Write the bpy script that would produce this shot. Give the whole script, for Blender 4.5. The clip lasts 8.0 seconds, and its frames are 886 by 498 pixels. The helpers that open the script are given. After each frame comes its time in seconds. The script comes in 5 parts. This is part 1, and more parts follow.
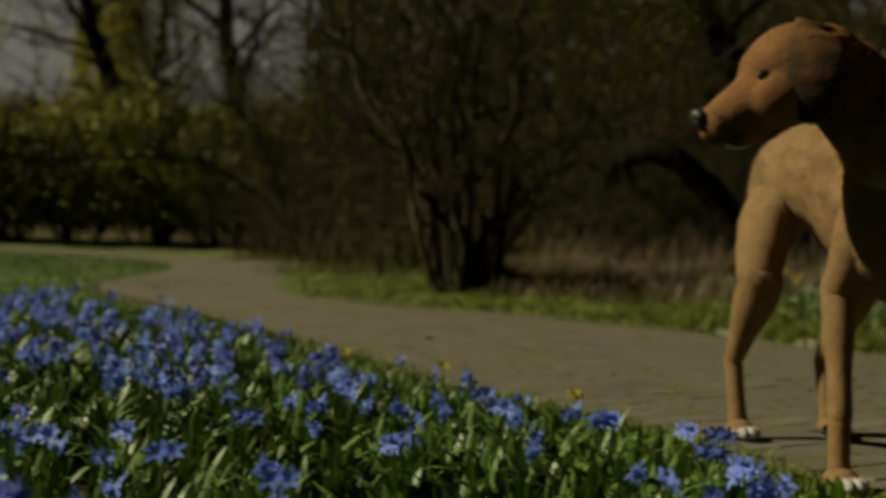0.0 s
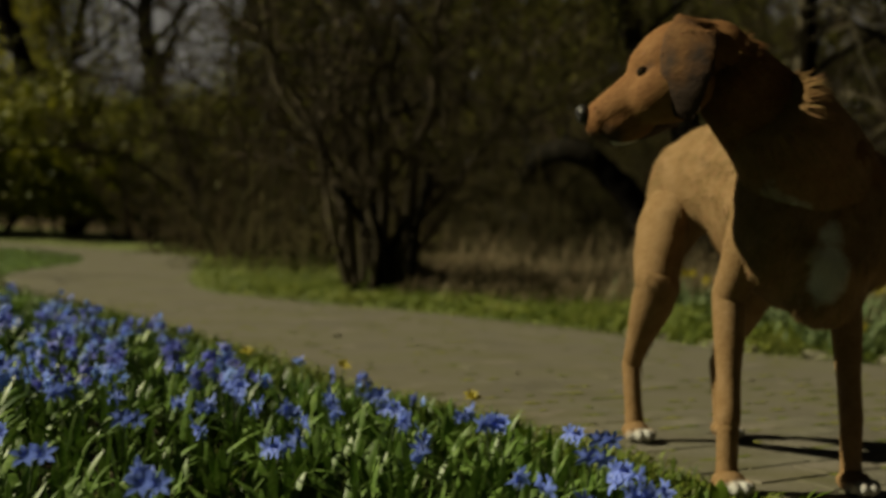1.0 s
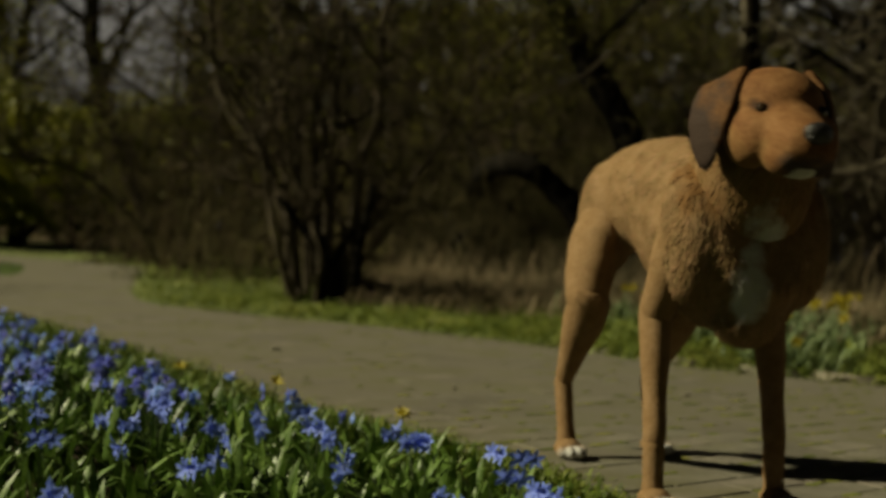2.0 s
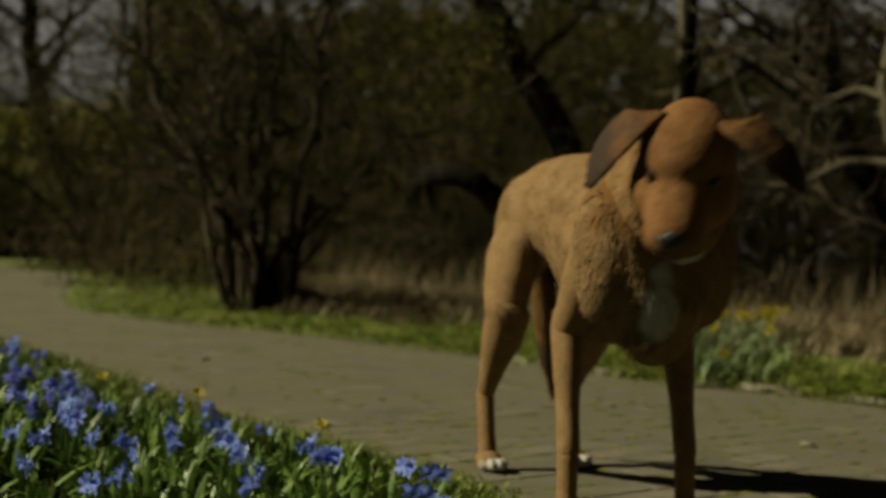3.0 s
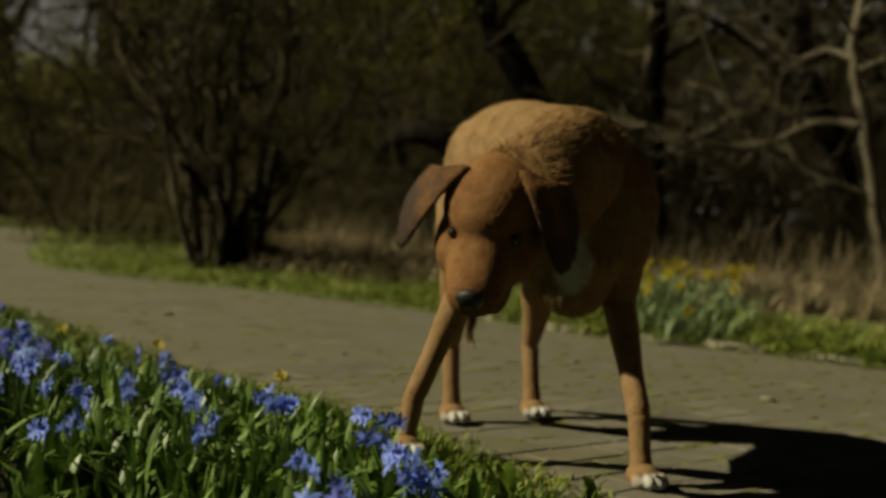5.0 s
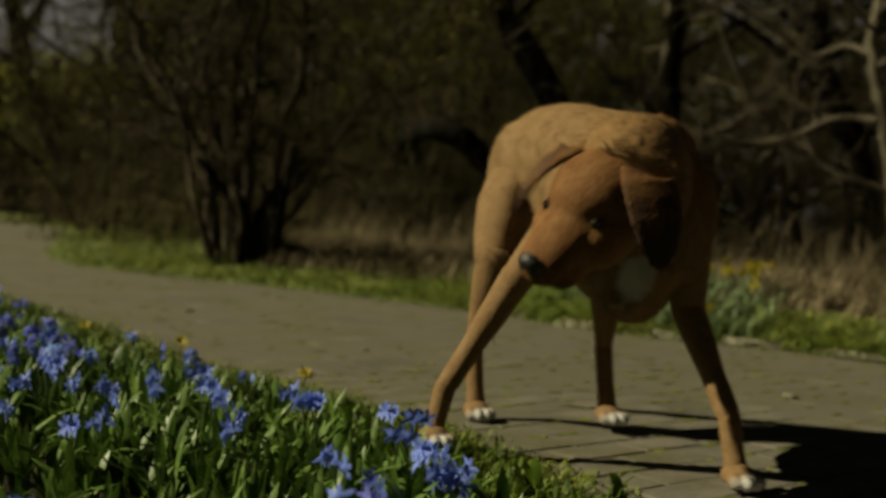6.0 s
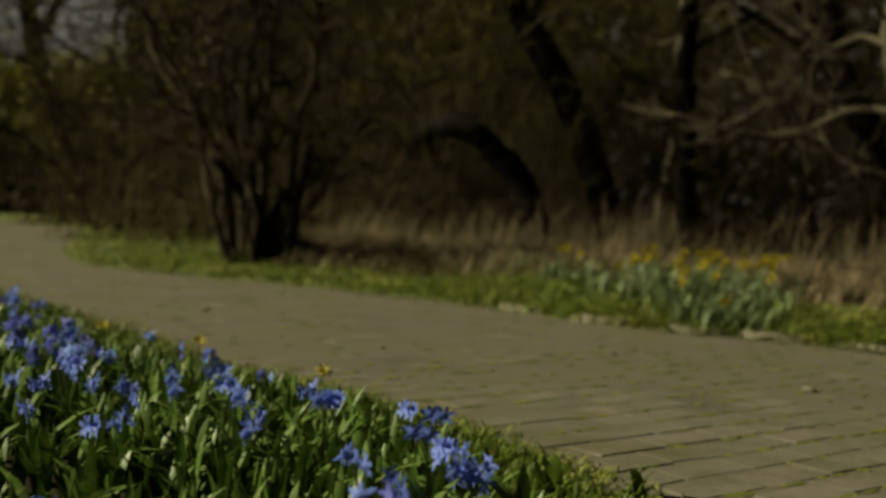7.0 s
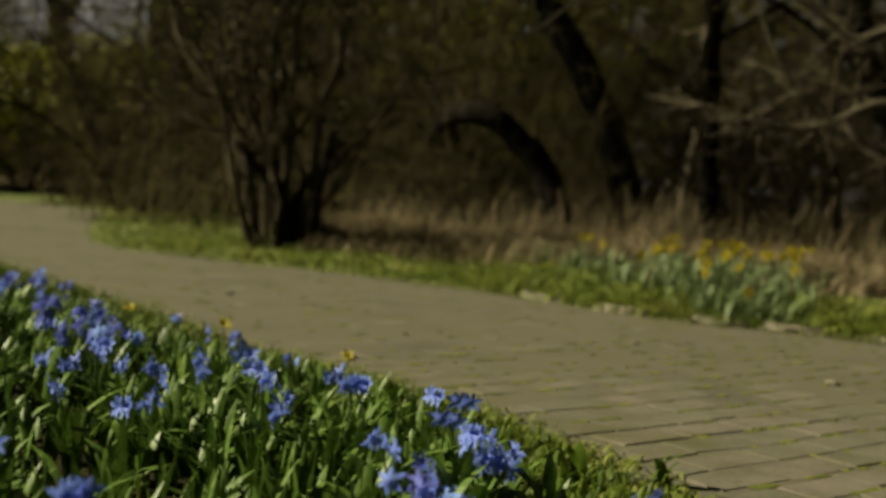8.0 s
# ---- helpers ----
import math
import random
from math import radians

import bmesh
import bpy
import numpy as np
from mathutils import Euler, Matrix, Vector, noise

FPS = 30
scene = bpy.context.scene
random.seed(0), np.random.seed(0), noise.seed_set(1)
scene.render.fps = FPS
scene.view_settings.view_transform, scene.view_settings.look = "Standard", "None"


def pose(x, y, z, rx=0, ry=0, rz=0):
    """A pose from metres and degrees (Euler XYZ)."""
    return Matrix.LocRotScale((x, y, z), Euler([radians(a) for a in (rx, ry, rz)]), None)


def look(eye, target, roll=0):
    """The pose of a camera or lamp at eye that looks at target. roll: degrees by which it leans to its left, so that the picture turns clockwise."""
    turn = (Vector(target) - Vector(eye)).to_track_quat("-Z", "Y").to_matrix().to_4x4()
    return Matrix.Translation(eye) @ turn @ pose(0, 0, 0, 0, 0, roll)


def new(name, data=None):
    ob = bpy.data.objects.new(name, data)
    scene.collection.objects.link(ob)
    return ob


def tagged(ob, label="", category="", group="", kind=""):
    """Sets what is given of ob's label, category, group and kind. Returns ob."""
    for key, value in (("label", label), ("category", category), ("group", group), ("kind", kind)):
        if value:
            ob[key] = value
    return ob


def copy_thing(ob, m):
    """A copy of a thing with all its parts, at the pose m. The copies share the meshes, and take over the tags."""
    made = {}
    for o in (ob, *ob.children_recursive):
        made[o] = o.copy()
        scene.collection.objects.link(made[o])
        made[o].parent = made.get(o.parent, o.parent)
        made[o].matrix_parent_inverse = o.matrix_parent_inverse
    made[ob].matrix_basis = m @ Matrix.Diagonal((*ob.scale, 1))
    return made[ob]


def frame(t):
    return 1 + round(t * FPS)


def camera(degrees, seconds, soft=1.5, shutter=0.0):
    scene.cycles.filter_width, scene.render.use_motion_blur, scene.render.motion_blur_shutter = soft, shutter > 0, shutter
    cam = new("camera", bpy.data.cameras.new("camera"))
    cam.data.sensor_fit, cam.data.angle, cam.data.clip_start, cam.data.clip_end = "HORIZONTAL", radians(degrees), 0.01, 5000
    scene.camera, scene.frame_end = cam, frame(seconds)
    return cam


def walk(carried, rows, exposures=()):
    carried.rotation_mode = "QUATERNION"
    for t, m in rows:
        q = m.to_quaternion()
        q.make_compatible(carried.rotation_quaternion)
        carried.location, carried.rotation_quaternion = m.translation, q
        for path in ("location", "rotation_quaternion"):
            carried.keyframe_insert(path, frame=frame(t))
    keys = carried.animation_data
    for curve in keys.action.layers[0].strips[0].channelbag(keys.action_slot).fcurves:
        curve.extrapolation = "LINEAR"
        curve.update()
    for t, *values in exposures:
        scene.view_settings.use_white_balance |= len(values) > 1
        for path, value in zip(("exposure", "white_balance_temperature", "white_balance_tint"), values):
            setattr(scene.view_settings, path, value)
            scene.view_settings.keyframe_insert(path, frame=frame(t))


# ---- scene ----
cam = camera(41.0, 8.0, soft=3.2, shutter=0.7)
PATH = [
    (0, (-0.126, -0.036, 0.446), (-0.455, 1.936, 0.407), 1.9),
    (0.5, (-0.096, -0.026, 0.447), (-0.347, 1.958, 0.391), 2.4),
    (1, (-0.076, -0.012, 0.457), (-0.277, 1.978, 0.416), 2.8),
    (2.5, (-0.007, -0.009, 0.48), (-0.085, 1.989, 0.47), 3.3),
    (3, (0.02, -0.016, 0.486), (-0.009, 1.984, 0.486), 3.6),
    (3.5, (0.038, -0.004, 0.484), (0.061, 1.996, 0.478), 4.1),
    (4, (0.049, 0.01, 0.474), (0.086, 2.009, 0.453), 4.3),
    (4.5, (0.05, 0.002, 0.468), (0.084, 2.001, 0.417), 4.1),
    (6, (0.025, 0.0, 0.465), (0.024, 1.999, 0.396), 3.9),
    (6.5, (0.021, -0.001, 0.465), (0.013, 1.997, 0.389), 3.7),
    (7, (0.02, 0.002, 0.466), (-0.005, 2.001, 0.389), 3.3),
    (7.5, (0.015, 0.005, 0.463), (-0.017, 2.003, 0.378), 3.4),
    (8, (0.005, -0.005, 0.466), (-0.051, 1.992, 0.365), 4.1),
]
EXPOSURE = [(0.0, -0.18, 8150, -6), (0.5, 0.10, 8150, -6), (1.0, 0.08, 8150, -6), (3.0, 0.04, 8150, -6), (4.5, 0.14, 8150, -6), (6.0, -0.02, 8150, -6), (6.5, -0.15, 8150, -6), (7.0, 0.06, 8150, -6), (8.0, 0.48, 8150, -6)]
walk(cam, [(t, look(eye, target, roll)) for t, eye, target, roll in PATH], EXPOSURE)

cam.data.dof.use_dof = True
cam.data.dof.focus_distance = 1.75
cam.data.dof.aperture_fstop = 3.4

# ---- daylight: low spring sun from the side, clear sky ----
SUN_FROM = Vector((-1.0, -0.01, 0.0)).normalized()   # the way towards the sun, on the ground
SUN_UP = radians(38)
world = bpy.data.worlds.new("sky")
scene.world = world
world.use_nodes = True
wn = world.node_tree.nodes
sky = wn.new("ShaderNodeTexSky")
sky.sky_type = "NISHITA"
sky.sun_disc = False
sky.sun_elevation = SUN_UP
sky.sun_rotation = math.atan2(SUN_FROM.x, SUN_FROM.y)
wn["Background"].inputs["Strength"].default_value = 0.0015
world.node_tree.links.new(sky.outputs["Color"], wn["Background"].inputs["Color"])

sun_data = bpy.data.lights.new("sun", "SUN")
sun_data.energy, sun_data.angle, sun_data.color = 5.0, radians(0.53), (1.0, 0.93, 0.80)
sun = new("sun", sun_data)
to_sun = SUN_FROM * math.cos(SUN_UP) + Vector((0, 0, math.sin(SUN_UP)))
sun.matrix_world = look(to_sun * 30, (0, 0, 0))


# ---- materials ----
def link(nt, a, b):
    nt.links.new(a, b)


def surface(name, colours, rough=0.8, scale=20.0, bump=0.2, fine=6.0, vary="", amount=0.35, coord="Object", spec=0.3,
            stretch=(1, 1, 1), metal=0.0, thin=0.0, stain=None):
    """Mottled surface: two noises mix the colours; vary: 'island' or 'object' shifts brightness piece by piece; thin: light that leaves let through."""
    m = bpy.data.materials.new(name)
    m.use_nodes = True
    nt = m.node_tree
    n = nt.nodes
    b = n["Principled BSDF"]
    tc = n.new("ShaderNodeTexCoord")
    mp = n.new("ShaderNodeMapping")
    mp.inputs["Scale"].default_value = stretch
    if coord == "World":
        link(nt, n.new("ShaderNodeNewGeometry").outputs["Position"], mp.inputs["Vector"])
    else:
        link(nt, tc.outputs[coord], mp.inputs["Vector"])
    big, small = n.new("ShaderNodeTexNoise"), n.new("ShaderNodeTexNoise")
    for node, s in ((big, scale), (small, scale * fine)):
        node.inputs["Scale"].default_value = s
        node.inputs["Detail"].default_value = 4
        link(nt, mp.outputs["Vector"], node.inputs["Vector"])
    mixf = n.new("ShaderNodeMix")
    mixf.inputs["Factor"].default_value = 0.4
    link(nt, big.outputs["Fac"], mixf.inputs["A"])
    link(nt, small.outputs["Fac"], mixf.inputs["B"])
    ramp = n.new("ShaderNodeValToRGB")
    el = ramp.color_ramp.elements
    k = len(colours)
    for i, c in enumerate(colours):
        p = 0.34 + 0.32 * i / max(1, k - 1)
        e = el[i] if i < 2 else el.new(p)
        e.position, e.color = p, (*c, 1)
    link(nt, mixf.outputs["Result"], ramp.inputs["Fac"])
    col = ramp.outputs["Color"]
    if vary:
        if vary == "island":
            src = n.new("ShaderNodeNewGeometry").outputs["Random Per Island"]
        else:
            src = n.new("ShaderNodeObjectInfo").outputs["Random"]
        mr = n.new("ShaderNodeMapRange")
        mr.inputs["To Min"].default_value, mr.inputs["To Max"].default_value = 1 - amount, 1 + amount
        link(nt, src, mr.inputs["Value"])
        hs = n.new("ShaderNodeHueSaturation")
        link(nt, col, hs.inputs["Color"])
        link(nt, mr.outputs["Result"], hs.inputs["Value"])
        mr2 = n.new("ShaderNodeMapRange")
        mr2.inputs["To Min"].default_value, mr2.inputs["To Max"].default_value = 0.52, 0.485
        link(nt, src, mr2.inputs["Value"])
        link(nt, mr2.outputs["Result"], hs.inputs["Hue"])
        col = hs.outputs["Color"]
    if stain:
        st = n.new("ShaderNodeTexNoise")
        st.inputs["Scale"].default_value = stain[1]
        st.inputs["Detail"].default_value = 6
        st.inputs["Roughness"].default_value = 0.65
        link(nt, mp.outputs["Vector"], st.inputs["Vector"])
        sm = n.new("ShaderNodeMapRange")
        sm.inputs["From Min"].default_value, sm.inputs["From Max"].default_value = 0.48, 0.66
        sm.inputs["To Max"].default_value = stain[2]
        link(nt, st.outputs["Fac"], sm.inputs["Value"])
        sx = n.new("ShaderNodeMix")
        sx.data_type = "RGBA"
        link(nt, sm.outputs["Result"], sx.inputs["Factor"])
        link(nt, col, sx.inputs["A"])
        sx.inputs["B"].default_value = (*stain[0], 1)
        col = sx.outputs["Result"]
    link(nt, col, b.inputs["Base Color"])
    b.inputs["Roughness"].default_value = rough
    b.inputs["Metallic"].default_value = metal
    b.inputs["Specular IOR Level"].default_value = spec
    if bump:
        bp = n.new("ShaderNodeBump")
        bp.inputs["Strength"].default_value = bump
        bp.inputs["Distance"].default_value = 0.01
        link(nt, mixf.outputs["Result"], bp.inputs["Height"])
        link(nt, bp.outputs["Normal"], b.inputs["Normal"])
    if thin:
        tr = n.new("ShaderNodeBsdfTranslucent")
        link(nt, col, tr.inputs["Color"])
        ms = n.new("ShaderNodeMixShader")
        ms.inputs["Fac"].default_value = thin
        link(nt, b.outputs["BSDF"], ms.inputs[1])
        link(nt, tr.outputs["BSDF"], ms.inputs[2])
        link(nt, ms.outputs["Shader"], n["Material Output"].inputs["Surface"])
    return m


M = {}
M["litter"] = surface("leaf_litter", [(0.019, 0.014, 0.008), (0.046, 0.034, 0.019), (0.078, 0.058, 0.033)], 0.95, 3.0, 0.6, 12, spec=0.06)
M["soil"] = surface("bed_soil", [(0.012, 0.009, 0.006), (0.03, 0.024, 0.015)], 0.95, 14.0, 0.6, 5, spec=0.06)
M["lawn"] = surface("lawn_turf", [(0.038, 0.078, 0.008), (0.06, 0.112, 0.013), (0.088, 0.138, 0.02)], 0.9, 1.3, 0.5, 30)
M["verge"] = surface("verge_turf", [(0.06, 0.083, 0.018), (0.103, 0.126, 0.031), (0.15, 0.151, 0.049)], 0.9, 4.0, 0.5, 14)
M["joint"] = surface("path_joint_sand", [(0.080, 0.072, 0.054), (0.115, 0.102, 0.077), (0.102, 0.096, 0.058)], 0.95, 2.5, 0.5, 22, stain=((0.088, 0.084, 0.034), 3.2, 0.6))
M["brick"] = surface("paver_brick", [(0.093, 0.082, 0.064), (0.131, 0.118, 0.092), (0.163, 0.144, 0.114)], 0.9, 9.0, 0.35, 9, vary="object", amount=0.10, coord="World", stain=((0.085, 0.078, 0.032), 2.4, 0.75))
M["brick_far"] = surface("paver_brick_far", [(0.093, 0.082, 0.064), (0.131, 0.118, 0.092), (0.163, 0.144, 0.114)], 0.9, 9.0, 0.35, 9, vary="island", amount=0.10, coord="World", stain=((0.085, 0.078, 0.032), 2.4, 0.75))
M["scrub"] = surface("scrub_stems", [(0.055, 0.047, 0.023), (0.10, 0.085, 0.043), (0.152, 0.127, 0.066)], 0.9, 5.0, 0, 6, vary="island", amount=0.5, thin=0.1, spec=0.06)
M["bramble"] = surface("bramble_stems", [(0.03, 0.022, 0.013), (0.054, 0.041, 0.022), (0.085, 0.067, 0.036)], 0.9, 5.0, 0, 6, vary="island", amount=0.5, spec=0.06)
M["kerb"] = surface("kerb_stone", [(0.12, 0.107, 0.078), (0.175, 0.157, 0.118), (0.225, 0.203, 0.155)], 0.9, 12.0, 0.4, 6, vary="object", amount=0.15)
M["moss"] = surface("joint_moss", [(0.07, 0.081, 0.014), (0.119, 0.126, 0.025), (0.154, 0.147, 0.035)], 0.95, 40.0, 0.6, 4, vary="island", amount=0.3)
M["scilla_leaf"] = surface("squill_leaf", [(0.042, 0.088, 0.010), (0.08, 0.142, 0.025), (0.16, 0.23, 0.066)], 0.45, 30.0, 0.1, 5, vary="island", amount=0.6, spec=0.42, thin=0.12)
M["scilla_stem"] = surface("squill_stem", [(0.045, 0.083, 0.022), (0.068, 0.075, 0.045)], 0.5, 60.0, 0.1, 4)
M["scilla_bloom"] = surface("squill_bloom", [(0.11, 0.17, 0.62), (0.18, 0.26, 0.76), (0.32, 0.40, 0.86)], 0.55, 60.0, 0.1, 4, vary="island", amount=0.25, thin=0.35)
M["grass"] = surface("grass_blade", [(0.042, 0.075, 0.007), (0.075, 0.12, 0.013), (0.123, 0.165, 0.026)], 0.5, 4.0, 0, 8, vary="island", amount=0.5, thin=0.2)
M["verge_blade"] = surface("verge_blade", [(0.095, 0.127, 0.019), (0.154, 0.192, 0.034), (0.235, 0.245, 0.067)], 0.6, 3.0, 0, 8, vary="island", amount=0.45, thin=0.2)
M["dry"] = surface("dry_grass", [(0.165, 0.13, 0.08), (0.235, 0.188, 0.12), (0.315, 0.26, 0.175)], 0.85, 4.0, 0, 8, vary="island", amount=0.45, thin=0.35, spec=0.06)
M["daff_leaf"] = surface("daffodil_leaf", [(0.10, 0.135, 0.062), (0.155, 0.205, 0.098), (0.22, 0.275, 0.135)], 0.5, 9.0, 0.1, 6, vary="island", amount=0.4, thin=0.15)
M["daff"] = surface("daffodil_petal", [(0.36, 0.29, 0.025), (0.44, 0.36, 0.05)], 0.6, 50.0, 0.1, 4, vary="island", amount=0.2, thin=0.25)
# near-black tone: the wood's deep shade is mixed into this bark colour
M["bark_shaded"] = surface("shaded_bark", [(0.003, 0.002, 0.002), (0.007, 0.006, 0.004), (0.015, 0.012, 0.009)], 0.95, 12.0, 0.9, 5, stretch=(1, 1, 0.25), spec=0.06)
M["bark"] = surface("brown_bark", [(0.014, 0.01, 0.007), (0.027, 0.022, 0.014), (0.044, 0.035, 0.025)], 0.92, 14.0, 0.8, 5, stretch=(1, 1, 0.3), spec=0.06)
# pale tone: the sunlight on limbs is put into this bark colour
M["bark_sunlit"] = surface("sunlit_bark", [(0.07, 0.059, 0.042), (0.12, 0.102, 0.074), (0.175, 0.15, 0.11)], 0.9, 14.0, 0.6, 5, stretch=(1, 1, 0.3), spec=0.06)
M["bark_grey"] = surface("grey_brown_bark", [(0.035, 0.027, 0.019), (0.065, 0.052, 0.038), (0.105, 0.086, 0.064)], 0.92, 14.0, 0.8, 5, stretch=(1, 1, 0.3), spec=0.06)
M["twig"] = surface("twigs", [(0.015, 0.011, 0.007), (0.032, 0.024, 0.015), (0.057, 0.043, 0.028)], 0.9, 6.0, 0, 6, vary="island", amount=0.5, spec=0.06)
M["twig_grey"] = surface("grey_twigs", [(0.028, 0.021, 0.014), (0.055, 0.043, 0.029), (0.09, 0.072, 0.05)], 0.9, 6.0, 0, 6, vary="island", amount=0.5, spec=0.06)
M["bud"] = surface("spring_leaf", [(0.041, 0.041, 0.009), (0.076, 0.074, 0.016), (0.122, 0.11, 0.025)], 0.7, 3.0, 0, 6, vary="island", amount=0.5, thin=0.25, spec=0.06)
M["willow"] = surface("willow_leaf", [(0.20, 0.20, 0.02), (0.30, 0.29, 0.035), (0.38, 0.36, 0.06)], 0.7, 3.0, 0, 6, vary="island", amount=0.4, thin=0.3)
M["hedge"] = surface("hedge_leaf", [(0.085, 0.095, 0.011), (0.171, 0.176, 0.021), (0.266, 0.257, 0.038)], 0.6, 2.0, 0, 6, vary="island", amount=0.5, thin=0.2)
M["far"] = surface("far_wood", [(0.015, 0.014, 0.008), (0.03, 0.026, 0.015), (0.049, 0.045, 0.023)], 0.95, 1.0, 0, 8, vary="island", amount=0.5, spec=0.06)


haze = bpy.data.materials.new("pale_sky")
haze.use_nodes = True
hz = haze.node_tree.nodes["Principled BSDF"]
hz.inputs["Base Color"].default_value = (0, 0, 0, 1)
hz.inputs["Emission Color"].default_value = (0.92, 0.88, 1.0, 1)
hz.inputs["Emission Strength"].default_value = 0.17
M["haze"] = haze


# ---- builders ----
def part(name, bm, material, parent=None, label="", smooth=True):
    """One bmesh, or (verts, faces), as one mesh object, under a thing or a part."""
    me = bpy.data.meshes.new(name)
    if isinstance(bm, tuple):
        me.from_pydata(bm[0], [], bm[1])
    else:
        bm.to_mesh(me)
        bm.free()
    me.materials.append(material)
    if smooth and me.polygons:
        me.polygons.foreach_set("use_smooth", np.ones(len(me.polygons), dtype=bool))
    ob = new(name, me)
    if parent is not None:
        ob.parent = parent
    if label:
        ob["label"] = label
    return ob


def thing(name, label, category, at=None, group="", kind=""):
    ob = new(name)
    ob.empty_display_size = 0.1
    if at is not None:
        ob.matrix_basis = at
    return tagged(ob, label, category, group, kind)


def tube(V, F, pts, radii, sides=5, close=False):
    """A tapered round bar along pts, added to the lists V and F."""
    start = len(V)
    for i, p in enumerate(pts):
        a = pts[max(0, i - 1)]
        b = pts[min(len(pts) - 1, i + 1)]
        d = (b - a).normalized()
        u = d.orthogonal().normalized() if abs(d.z) > 0.95 else d.cross(Vector((0, 0, 1))).normalized()
        v = d.cross(u)
        for k in range(sides):
            c = 2 * math.pi * k / sides
            V.append(p + (u * math.cos(c) + v * math.sin(c)) * radii[i])
    for i in range(len(pts) - 1):
        for k in range(sides):
            q = (k + 1) % sides
            F.append((start + i * sides + k, start + i * sides + q, start + (i + 1) * sides + q, start + (i + 1) * sides + k))
    if close:
        F.append(tuple(start + k for k in range(sides))[::-1])
        F.append(tuple(start + (len(pts) - 1) * sides + k for k in range(sides)))


def curve_through(ctrl, n):
    """Smooth points through a few control points (Catmull-Rom)."""
    c = [Vector(p) for p in ctrl]
    c = [c[0] * 2 - c[1]] + c + [c[-1] * 2 - c[-2]]
    out = []
    seg = len(c) - 3
    for i in range(n + 1):
        u = i / n * seg
        k = min(int(u), seg - 1)
        t = u - k
        p0, p1, p2, p3 = c[k:k + 4]
        out.append(0.5 * ((2 * p1) + (p2 - p0) * t + (2 * p0 - 5 * p1 + 4 * p2 - p3) * t * t + (3 * p1 - p0 - 3 * p2 + p3) * t ** 3))
    return out


def wander(rng, p, d, length, n, bend, up=0.0):
    """A crooked line from p along d."""
    pts = [p.copy()]
    d = d.normalized()
    for i in range(n):
        d = (d + Vector((rng.gauss(0, bend), rng.gauss(0, bend), rng.gauss(0, bend) + up))).normalized()
        p = p + d * (length / n)
        pts.append(p.copy())
    return pts


def leaf_quads(V, F, rng, p, size, n, spread):
    """n small folded leaves scattered round p."""
    for _ in range(n):
        c = p + Vector((rng.gauss(0, spread), rng.gauss(0, spread), rng.gauss(0, spread)))
        a = Vector((rng.gauss(0, 1), rng.gauss(0, 1), rng.gauss(0, 1))).normalized()
        b = a.orthogonal().normalized()
        s = size * rng.uniform(0.6, 1.3)
        i = len(V)
        V.extend((c - a * s, c + b * s * 0.5, c + a * s, c - b * s * 0.5))
        F.append((i, i + 1, i + 2, i + 3))


def boughs(rng, lines, radii, per, reach, levels, twigs, tips, r_min=0.004, up=0.06):
    """Side branches from lines, level by level; twigs: (V, F) filled; tips: end points collected."""
    V, F = twigs
    for _ in range(levels):
        nxt, nr = [], []
        for pts, r in zip(lines, radii):
            for _ in range(per):
                i = rng.randrange(max(1, len(pts) // 4), len(pts))
                base = pts[i]
                along = (pts[i] - pts[i - 1]).normalized()
                side = Vector((rng.gauss(0, 1), rng.gauss(0, 1), rng.gauss(0, 0.6))).normalized()
                d = (along * rng.uniform(0.3, 1.0) + side * 0.8).normalized()
                ln = reach * rng.uniform(0.5, 1.2)
                rr = max(r_min, r * rng.uniform(0.35, 0.55))
                q = wander(rng, base, d, ln, 5, 0.16, up)
                tube(V, F, q, [rr * (1 - 0.16 * j) for j in range(6)], 4 if rr > 0.012 else 3)
                nxt.append(q)
                nr.append(rr)
                tips.append(q[-1])
        lines, radii, reach = nxt, nr, reach * 0.6
    return lines


def blade(V, F, rng, root, height, width, lean, segs=3):
    """One bent blade of grass or strap leaf, folded along its middle."""
    a = rng.uniform(0, 2 * math.pi)
    out = Vector((math.cos(a), math.sin(a), 0))
    side = Vector((-out.y, out.x, 0))
    i0 = len(V)
    for k in range(segs + 1):
        u = k / segs
        p = root + out * (lean * u * u * height) + Vector((0, 0, height * (u - 0.35 * min(1.0, lean) * u * u * u)))
        w = width * (1.0 if k == 0 else (1.15 - 0.25 * u)) * (0.12 if k == segs else 1) * 0.5
        V.extend((p - side * w, p + out * (-0.25 * w), p + side * w))
    for k in range(segs):
        j = i0 + 3 * k
        F.append((j, j + 1, j + 4, j + 3))
        F.append((j + 1, j + 2, j + 5, j + 4))


# ---- ground, path, verges ----
NEAR = curve_through([(3.6, -4.2, 0), (2.3, -1.6, 0), (1.2, 0.4, 0), (0.62, 1.45, 0), (0.32, 2.02, 0), (0.03, 2.53, 0), (-0.25, 2.86, 0), (-0.6, 3.22, 0),
                      (-1.13, 3.99, 0), (-2.15, 5.25, 0), (-3.5, 7.0, 0), (-4.1, 9.6, 0), (-5.2, 11.4, 0), (-8.0, 12.5, 0), (-14, 13.0, 0)], 90)
